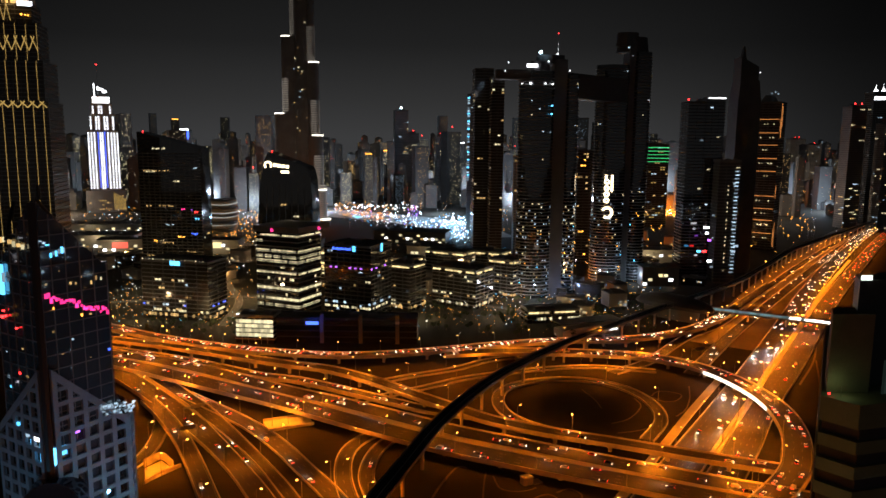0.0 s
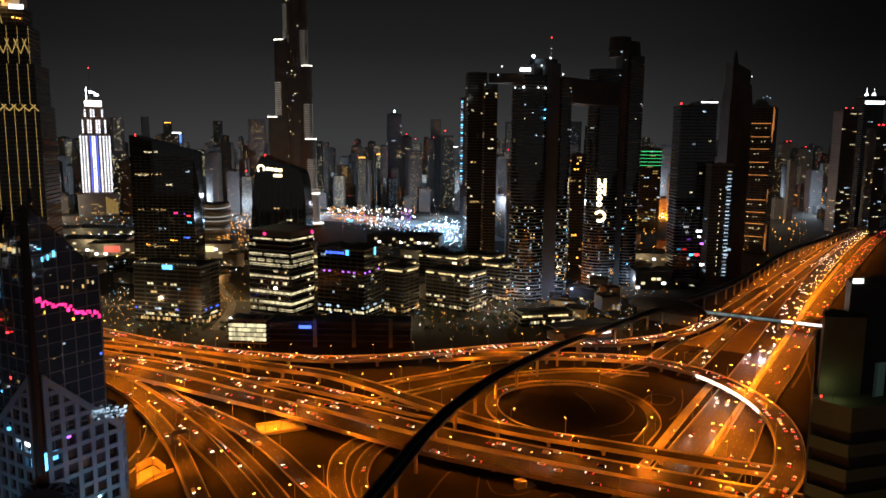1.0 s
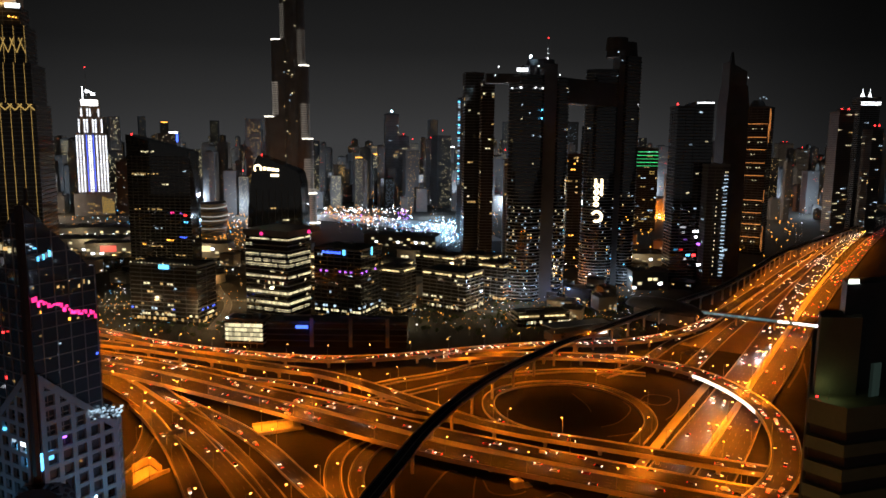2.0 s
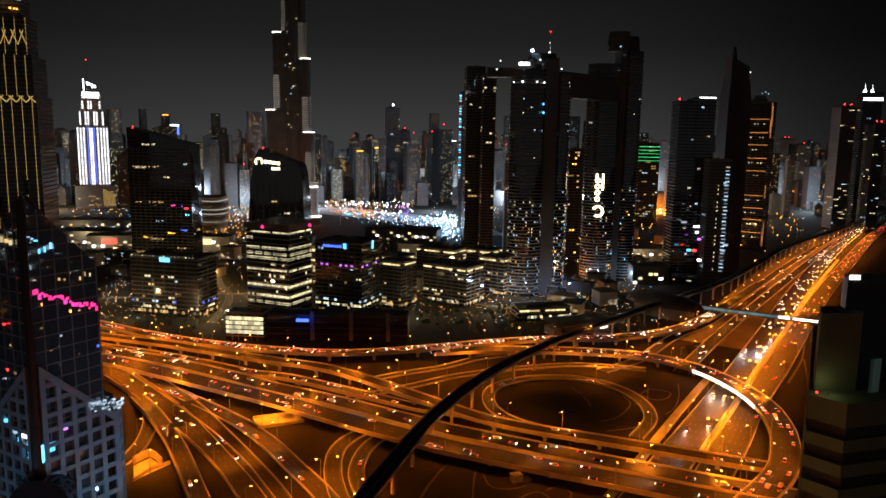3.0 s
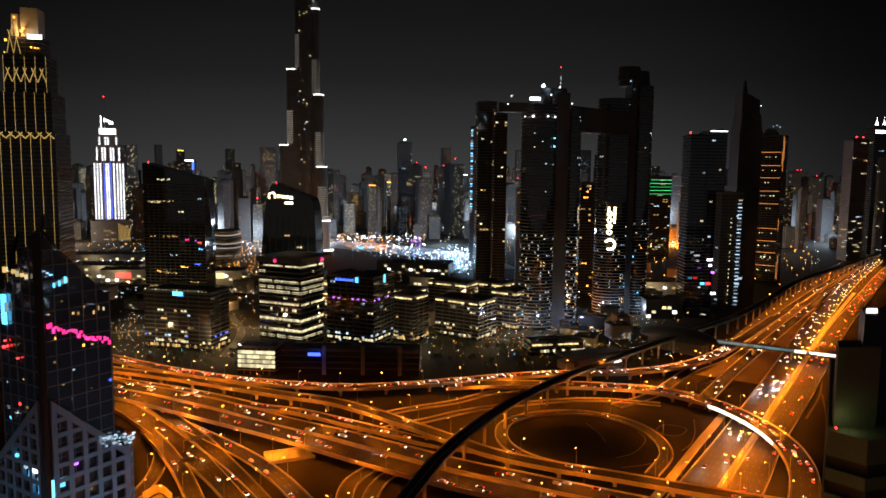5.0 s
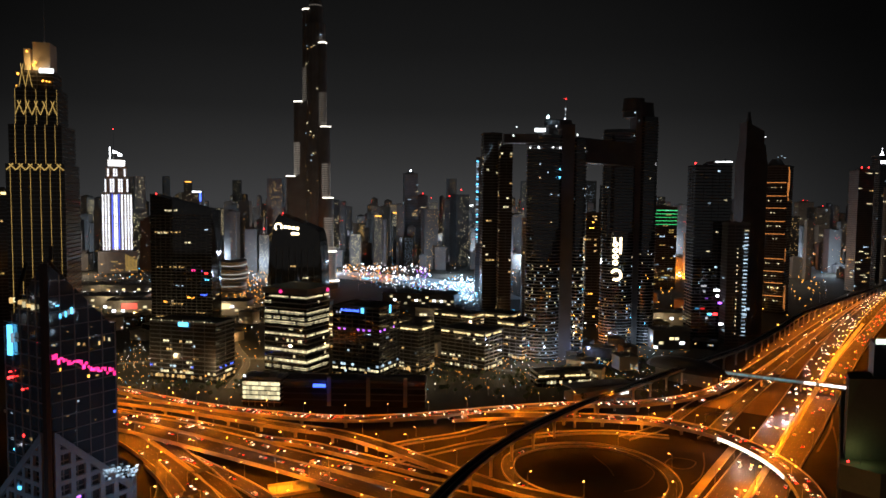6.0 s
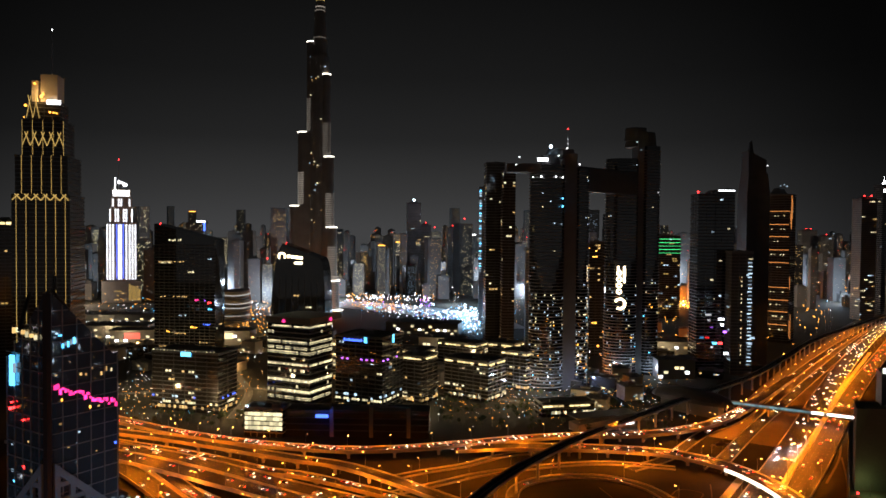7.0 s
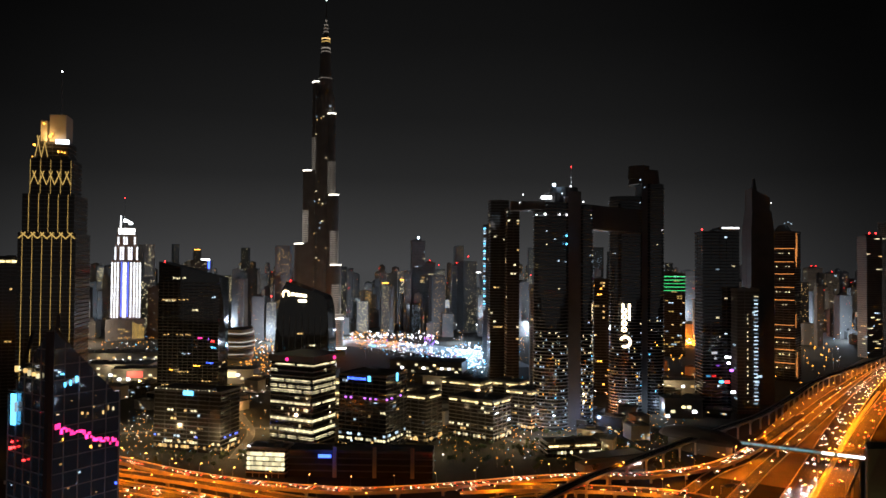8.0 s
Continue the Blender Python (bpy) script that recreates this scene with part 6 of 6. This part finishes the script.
# ---- trees ----
def tree(seed, height, spread):
    r = random.Random(seed)
    root = thing("tree", at(0, 0, 0), "small dusty street tree with a loose crown", "tree", "street trees")
    bm = bmesh.new()
    bm_tube(bm, (0, 0, 0), (0, 0, height * 0.5), 0.22, 0.13, 7)
    for k in range(5):
        a = k * 1.3 + r.random()
        bm_tube(bm, (0, 0, height * (0.32 + 0.04 * k)), (spread * 0.55 * math.cos(a), spread * 0.55 * math.sin(a), height * (0.62 + 0.06 * k)), 0.1, 0.04, 5)
    part("trunk", bm, BARK, root)
    bm = bmesh.new()
    for _ in range(150):
        a, u = r.uniform(0, 6.283), r.random() ** 0.5
        zz = r.uniform(-1, 1)
        rad = spread * u * (1 - zz * zz * 0.7) ** 0.5 * r.uniform(0.7, 1.1)
        c = Vector((rad * math.cos(a), rad * math.sin(a), height * (0.72 + 0.25 * zz)))
        q = Euler((r.uniform(0, 6), r.uniform(0, 6), r.uniform(0, 6))).to_matrix()
        s = r.uniform(0.25, 0.55)
        bm.faces.new([bm.verts.new(c + q @ Vector(v)) for v in ((-s, -s * 0.6, 0), (s, -s * 0.5, 0.1), (s * 0.8, s * 0.6, 0), (-s * 0.9, s * 0.5, -0.1))])
    part("crown", bm, LEAF, root)
    return root


TREES = [tree(1, 8, 3.2), tree(2, 10, 4.0), tree(3, 7, 2.8)]
rt = random.Random(12)
for k in range(170):
    if k >= 80:
        x, y = rt.uniform(-40, 250), rt.uniform(745, 900)
    elif k < 42:
        u = rt.random()
        x, y = -260 + 480 * u, 745 + 30 * math.sin(u * 5) + rt.uniform(-14, 22)
    elif k < 62:
        x, y = rt.uniform(60, 280), rt.uniform(770, 900)
    else:
        x, y = rt.uniform(-340, -200), rt.uniform(715, 765)
    m = at(x, y, 0, rt.uniform(0, 360))
    if k < 3:
        TREES[k].matrix_basis = m
    else:
        copy_thing(TREES[k % 3], m)


# ---- sign gantries over the ramps ----
def gantry(x, y, z, yaw, span, sign_w):
    root = thing("sign_gantry", at(x, y, z, yaw), "steel gantry with a dark road sign", "gantry", "sign gantries")
    for s in (-1, 1):
        bm = bmesh.new()
        bm_tube(bm, (s * span / 2, 0, 0), (s * span / 2, 0, 7.4), 0.25, 0.2, 8)
        part("post", bm, POLE, root)
    bm = bmesh.new()
    bm_box(bm, -span / 2, span / 2, -0.25, 0.25, 6.6, 7.4)
    part("beam", bm, POLE, root)
    bm = bmesh.new()
    bm_box(bm, -sign_w / 2, sign_w / 2, -0.5, -0.3, 5.4, 8.4)
    part("sign_panel", bm, CLAD, root, "plain sign panel seen from behind")
    return root


gantry(-166, 456, 5, 30, 12, 9)
gantry(-176, 505, 1.2, 40, 20, 10)
gantry(232, 640, 8, 20, 18, 10)
gantry(-88, 595, 0, 30, 12, 7)


# ---- distant town to the horizon: too many houses to count ----
rd = random.Random(31)
vs, fs = [], []


def far_box(vs, fs, x0, x1, y0, y1, z0, z1):
    k = len(vs)
    vs.extend(((x0, y0, z0), (x1, y0, z0), (x1, y1, z0), (x0, y1, z0), (x0, y0, z1), (x1, y0, z1), (x1, y1, z1), (x0, y1, z1)))
    fs.extend([[k + i for i in f] for f in ((4, 5, 6, 7), (0, 1, 5, 4), (1, 2, 6, 5), (2, 3, 7, 6), (3, 0, 4, 7))])


pv, pf, pm = [], [], []
for k in range(860):
    y = rd.uniform(1950, 4700)
    x = rd.uniform(-0.66, 0.72) * y
    if abs(x - 0.655 * y + 60) < 110 and y < 2400:
        continue
    if -360 < x < 160 and y < 2080:
        continue
    w = rd.uniform(14, 40)
    h = rd.choice((rd.uniform(15, 60), rd.uniform(40, 140), rd.uniform(80, 200) + 0.012 * (y - 2000)))
    far_box(vs, fs, x - w / 2, x + w / 2, y - w / 2, y + w / 2, 0, h)
    far_box(vs, fs, x - w / 4, x + w / 5, y - w / 4, y + w / 4, h, h + rd.uniform(2, 7))
    for _ in range(rd.randint(2, 7) + int(h / 9)):
        px, pz, s = x + rd.uniform(-0.45, 0.45) * w, rd.uniform(0.08, 0.98) * h, rd.uniform(0.45, 1.05) * y / 2600
        far_box(pv, pf, px - s, px + s, y - w / 2 - 0.6, y - w / 2 - 0.1, pz - s * 0.8, pz + s * 0.8)
        pm.extend([rd.choice((0, 0, 0, 1, 1, 2, 3, 4))] * 5)
me = bpy.data.meshes.new("distant_town")
me.from_pydata(vs, [], fs)
me.materials.append(mat("distant_render", (0.12, 0.12, 0.125), 0.8, 0, (0.19, 0.185, 0.18), 0.01))
tagged(new("distant_town", me), "hazy distant blocks of the town up to the horizon", "town", kind="stuff")
me = bpy.data.meshes.new("distant_windows")
me.from_pydata(pv, [], pf)
for q in (glow("far_warm", (1.0, 0.6, 0.2), 0.55), glow("far_pale", (1.0, 0.85, 0.55), 0.6), glow("far_cool", (0.6, 0.82, 1.0), 0.7), glow("far_amber", (1.0, 0.4, 0.06), 1.4), glow("far_red", (1.0, 0.05, 0.04), 1.6)):
    me.materials.append(q)
me.polygons.foreach_set("material_index", pm)
tagged(new("distant_windows", me), "countless lit windows of the distant town", "windows", kind="stuff")


# ---- low houses between the streets ----
def low_house(x, y, w, d, h, yaw, seed):
    r = random.Random(seed)
    root = thing("low_house", at(x, y, 0, yaw), r.choice(("low dark house with a few lit windows", "low pale house with lit shop windows")), "building", "low houses of the town")
    bm = bmesh.new()
    bm_box(bm, -w / 2, w / 2, -d / 2, d / 2, 0, h)
    part("wall", bm, r.choice((BEIGE, CLAD, GLASS2)), root)
    bm = bmesh.new()
    bm_box(bm, -w / 2 - 0.6, w / 2 + 0.6, -d / 2 - 0.6, d / 2 + 0.6, h, h + 0.9)
    bm_box(bm, -w / 5, w / 6, -d / 5, d / 5, h + 0.9, h + 3.2)
    part("roof", bm, ROOFING, root)
    for k in range(r.randint(2, 6)):
        part("window", lit_mesh(r.choice((WARM, PALE, EAVES, COOL)), r.choice((2.2, 3.6)), 1.6), None, root, "", at(r.uniform(-0.42, 0.42) * w, -d / 2 - 0.15, r.choice((2.4, 6.0, 9.4))))
    return root


HOUSE_ROWS = ((-420, 1010, 1150, 7), (-330, 900, 1240, 7), (-215, 915, 1230, 6), (-120, 900, 1120, 5), (-40, 920, 1120, 4), (40, 960, 1120, 4), (150, 800, 1000, 4), (210, 860, 1000, 4), (330, 980, 1300, 5), (420, 1180, 1500, 5), (-500, 1080, 1200, 4))
for n, (x, y0, y1, count) in enumerate(HOUSE_ROWS):
    for k in range(count):
        low_house(x + rd.uniform(-26, 26), y0 + (y1 - y0) * (k + 0.5) / count, rd.uniform(18, 34), rd.uniform(14, 24), rd.uniform(8, 20), rd.choice((-28, -22, 12)), n * 20 + k)

# small lamps and signs that stud the streets of the near town
vs, fs, ms = [], [], []
ico.verts.index_update()
for n_l in range(1500):
    y = rd.uniform(722, 1340) if n_l < 950 else rd.uniform(760, 960)
    x = rd.uniform(-0.48, 0.33) * y if n_l < 950 else rd.choice((rd.gauss(60, 45), rd.gauss(-330, 50), rd.gauss(180, 40)))
    r, z = rd.uniform(0.2, 0.45) * y / 900, rd.choice((4.0, 5.5, 8.0))
    base = len(vs)
    vs.extend((x + v.co.x * r, y + v.co.y * r, z + v.co.z * r) for v in ico.verts)
    k = rd.choice((0, 0, 0, 0, 0, 0, 1, 1, 3))
    for f in ico.faces:
        fs.append([base + v.index for v in f.verts])
        ms.append(k)
    base = len(vs)
    vs.extend(((x - 0.06, y, 0), (x + 0.06, y, 0), (x + 0.05, y, z), (x - 0.05, y, z)))
    fs.append([base, base + 1, base + 2, base + 3])
    ms.append(7)
# lamps of the districts on both sides, which the near tower's glass mirrors
for k in range(420):
    side = 1 if k % 2 else -1
    x, y = side * rd.uniform(330, 1700), rd.uniform(-120, 420)
    r, z = rd.uniform(0.5, 1.3), rd.choice((6.0, 9.0, 14.0, 24.0))
    if side > 0 and abs(x - 0.655 * y - 130) < 90:
        continue
    base = len(vs)
    vs.extend((x + v.co.x * r, y + v.co.y * r, z + v.co.z * r) for v in ico.verts)
    for f in ico.faces:
        fs.append([base + v.index for v in f.verts])
        ms.append((0, 1, 3, 0, 1, 2)[k % 6])
    base = len(vs)
    vs.extend(((x - 0.1, y, 0), (x + 0.1, y, 0), (x + 0.1, y, z), (x - 0.1, y, z)))
    fs.append([base, base + 1, base + 2, base + 3])
    ms.append(7)
me = bpy.data.meshes.new("street_lights")
me.from_pydata(vs, [], fs)
for q in FAIR + [TYRE]:
    me.materials.append(q)
me.polygons.foreach_set("material_index", ms)
tagged(new("street_lights", me), "countless small lamps along the town streets", "lamps", kind="stuff")

# town streets
for key, pts in (("town_a", [(-420, 860), (-300, 900), (-180, 905), (-60, 900), (60, 860), (160, 800), (230, 770)]), ("town_b", [(-520, 1180), (-380, 1190), (-220, 1150), (-60, 1090), (80, 1060), (190, 1060)]),
                 ("town_c", [(-235, 760), (-250, 880), (-300, 1000), (-360, 1190), (-420, 1400)]), ("town_d", [(200, 1010), (330, 1110), (420, 1240), (520, 1420), (640, 1700)])):
    road(key, "town street between low houses", pts, 10, 2, 0.15, barrier=False)
tl = bpy.data.lights.new("town_lamp", "POINT")
tl.energy, tl.color, tl.shadow_soft_size = 8000, (1.0, 0.56, 0.2), 0.5
for key in ("town_a", "town_b", "town_c", "town_d"):
    for p, q in spline(ROADS[key][0], 64.0):
        new("town_lamp", tl).matrix_basis = at(p.x, p.y, 11)

# hall with a glowing white front beside the viaduct
hall = thing("hall", at(150, 742, 0, 22), "low pale hall with a bright white window front", "building")
bm = bmesh.new()
bm_prism(bm, [(-34, -9), (34, -9), (34, 9), (-34, 9)], 0, lambda x, y: 11 + 0.09 * x)
part("wall", bm, BEIGE, hall)
bm = bmesh.new()
bm_prism(bm, [(-36, -11), (36, -11), (36, 11), (-36, 11)], 14.3, 15.4)
part("roof", bm, CLAD, hall)
for k in range(8):
    part("window", lit_mesh(WHITE_L, 2.6, 4.6), None, hall, "", at(8 + k * 3.1, -9.1, 6.5))

# tower with a lit roof line at the edge of town
edge = block("hotel_tower", "dark tower with a warm lit roof line", -640, 1010, 60, 40, 208, 24, GLASS2, CLADDARK, 4.8, 4.6, 0.06, (WARM, GOLD), 111, limit=90)
for k in range(8):
    strip(edge, -29 + k * 7.2, -23 + k * 7.2, -20.9, 202, 205.5, EAVES, "roof_light", "warm roof edge light")

# added, unseen street mast with a greenish fill for the near residential block
gm = thing("floodlight_mast", at(66, 148, 0), "tall unseen mast added to carry a greenish fill light", "floodlight")
bm = bmesh.new()
bm_tube(bm, (0, 0, 0), (0, 0, 26), 0.3, 0.18, 8)
part("pole", bm, POLE, gm)
bm = bmesh.new()
bm_box(bm, -0.9, 0.9, -0.4, 0.4, 26, 27)
part("head", bm, POLE, gm)
gl = bpy.data.lights.new("discharge_light", "SPOT")
gl.energy, gl.color, gl.shadow_soft_size, gl.spot_size, gl.spot_blend = 26000, (0.8, 1.0, 0.42), 0.6, radians(80), 0.6
new("discharge_light", gl).matrix_basis = look((66, 148, 27.4), (98, 172, 130))

# ring of small lamps round a plaza
for k in range(22):
    a0 = 2 * math.pi * k / 22
    set_lamp(1, -388 + 30 * math.cos(a0), 880 + 60 * math.sin(a0))

# pale paved ground of the fair, added so the floods show as a glow
bm = bmesh.new()
sweep(bm, spline([(-330, 1960, 0.1), (-200, 1890, 0.1), (-80, 1800, 0.1), (30, 1660, 0.1), (70, 1520, 0.1), (80, 1470, 0.1)], 15.0), rect(-70, 80, -0.3, 0.1))
tagged(new("plaza", mesh("plaza", bm, mat("pale_paving", (0.36, 0.36, 0.37), 0.7, 0, (0.48, 0.48, 0.48), 0.03, 0.2, 0.5))), "pale paved fairground plaza under floodlights", "plaza", kind="structure")
# rows of small stalls
rk = random.Random(15)
stall_shades = [mat("stall_cloth_white", (0.6, 0.6, 0.62), 0.8, 0, (0.7, 0.7, 0.7), 0.3), mat("stall_cloth_blue", (0.1, 0.25, 0.5), 0.8, 0, (0.15, 0.3, 0.55), 0.3), mat("stall_cloth_red", (0.5, 0.12, 0.1), 0.8, 0, (0.55, 0.2, 0.15), 0.3)]
for k in range(60):
    u = rk.random()
    st_m = at(-230 + 290 * u + rk.uniform(-45, 45), 1900 - 370 * u + rk.uniform(-50, 50), 0.2, rk.uniform(0, 90))
    stall = thing("fair_stall", st_m, "fairground stall with a cloth roof", "stall", "stalls of the fair")
    w = rk.uniform(3, 8)
    bm = bmesh.new()
    bm_box(bm, -w / 2, w / 2, -w / 2, w / 2, 0, 3)
    part("wall", bm, CLAD, stall)
    bm = bmesh.new()
    bm_prism(bm, [(-w * 0.6, -w * 0.6), (w * 0.6, -w * 0.6), (w * 0.6, w * 0.6), (-w * 0.6, w * 0.6)], 3, 3 + w * 0.5, 0.08)
    part("canopy", bm, stall_shades[k % 3], stall)

# small greenish lamp added on the near block's roof terrace to brighten its wall
tm_l = bpy.data.lights.new("terrace_light", "POINT")
tm_l.energy, tm_l.color, tm_l.shadow_soft_size = 70, (0.8, 1.0, 0.45), 0.15
lt = new("terrace_light", tm_l)
lt.parent = nb
lt.matrix_basis = at(95.5, 168.6, 142.5)
bm = bmesh.new()
bm_tube(bm, (95.5, 168.6, 139.5), (95.5, 168.6, 142.2), 0.07, 0.05, 6)
part("lamp_post", bm, POLE, nb)
# random glowing dots on the near glass tower, in place of city reflections
rr = random.Random(44)
for k in range(16):
    bm = bmesh.new()
    s, z, w = rr.uniform(2, 25), rr.uniform(98, 150), rr.uniform(0.15, 0.5)
    bm_box(bm, s - w, s + w, -0.1, 0.05, z - w * 0.7, z + w * 0.7)
    part("lit_room", bm, rr.choice((WARM, COOL, WARM, AMBER)), dus)
for k in range(10):
    bm = bmesh.new()
    s, z, w = rr.uniform(-25, -2), rr.uniform(98, 150), rr.uniform(0.3, 0.8)
    bm_box(bm, s - w, s + w, -0.1, 0.05, z - w * 0.7, z + w * 0.7)
    part("lit_room", bm, rr.choice((CYAN_L, COOL, WARM, RED_L)), dus, "", at(0, 0, 0, -90))
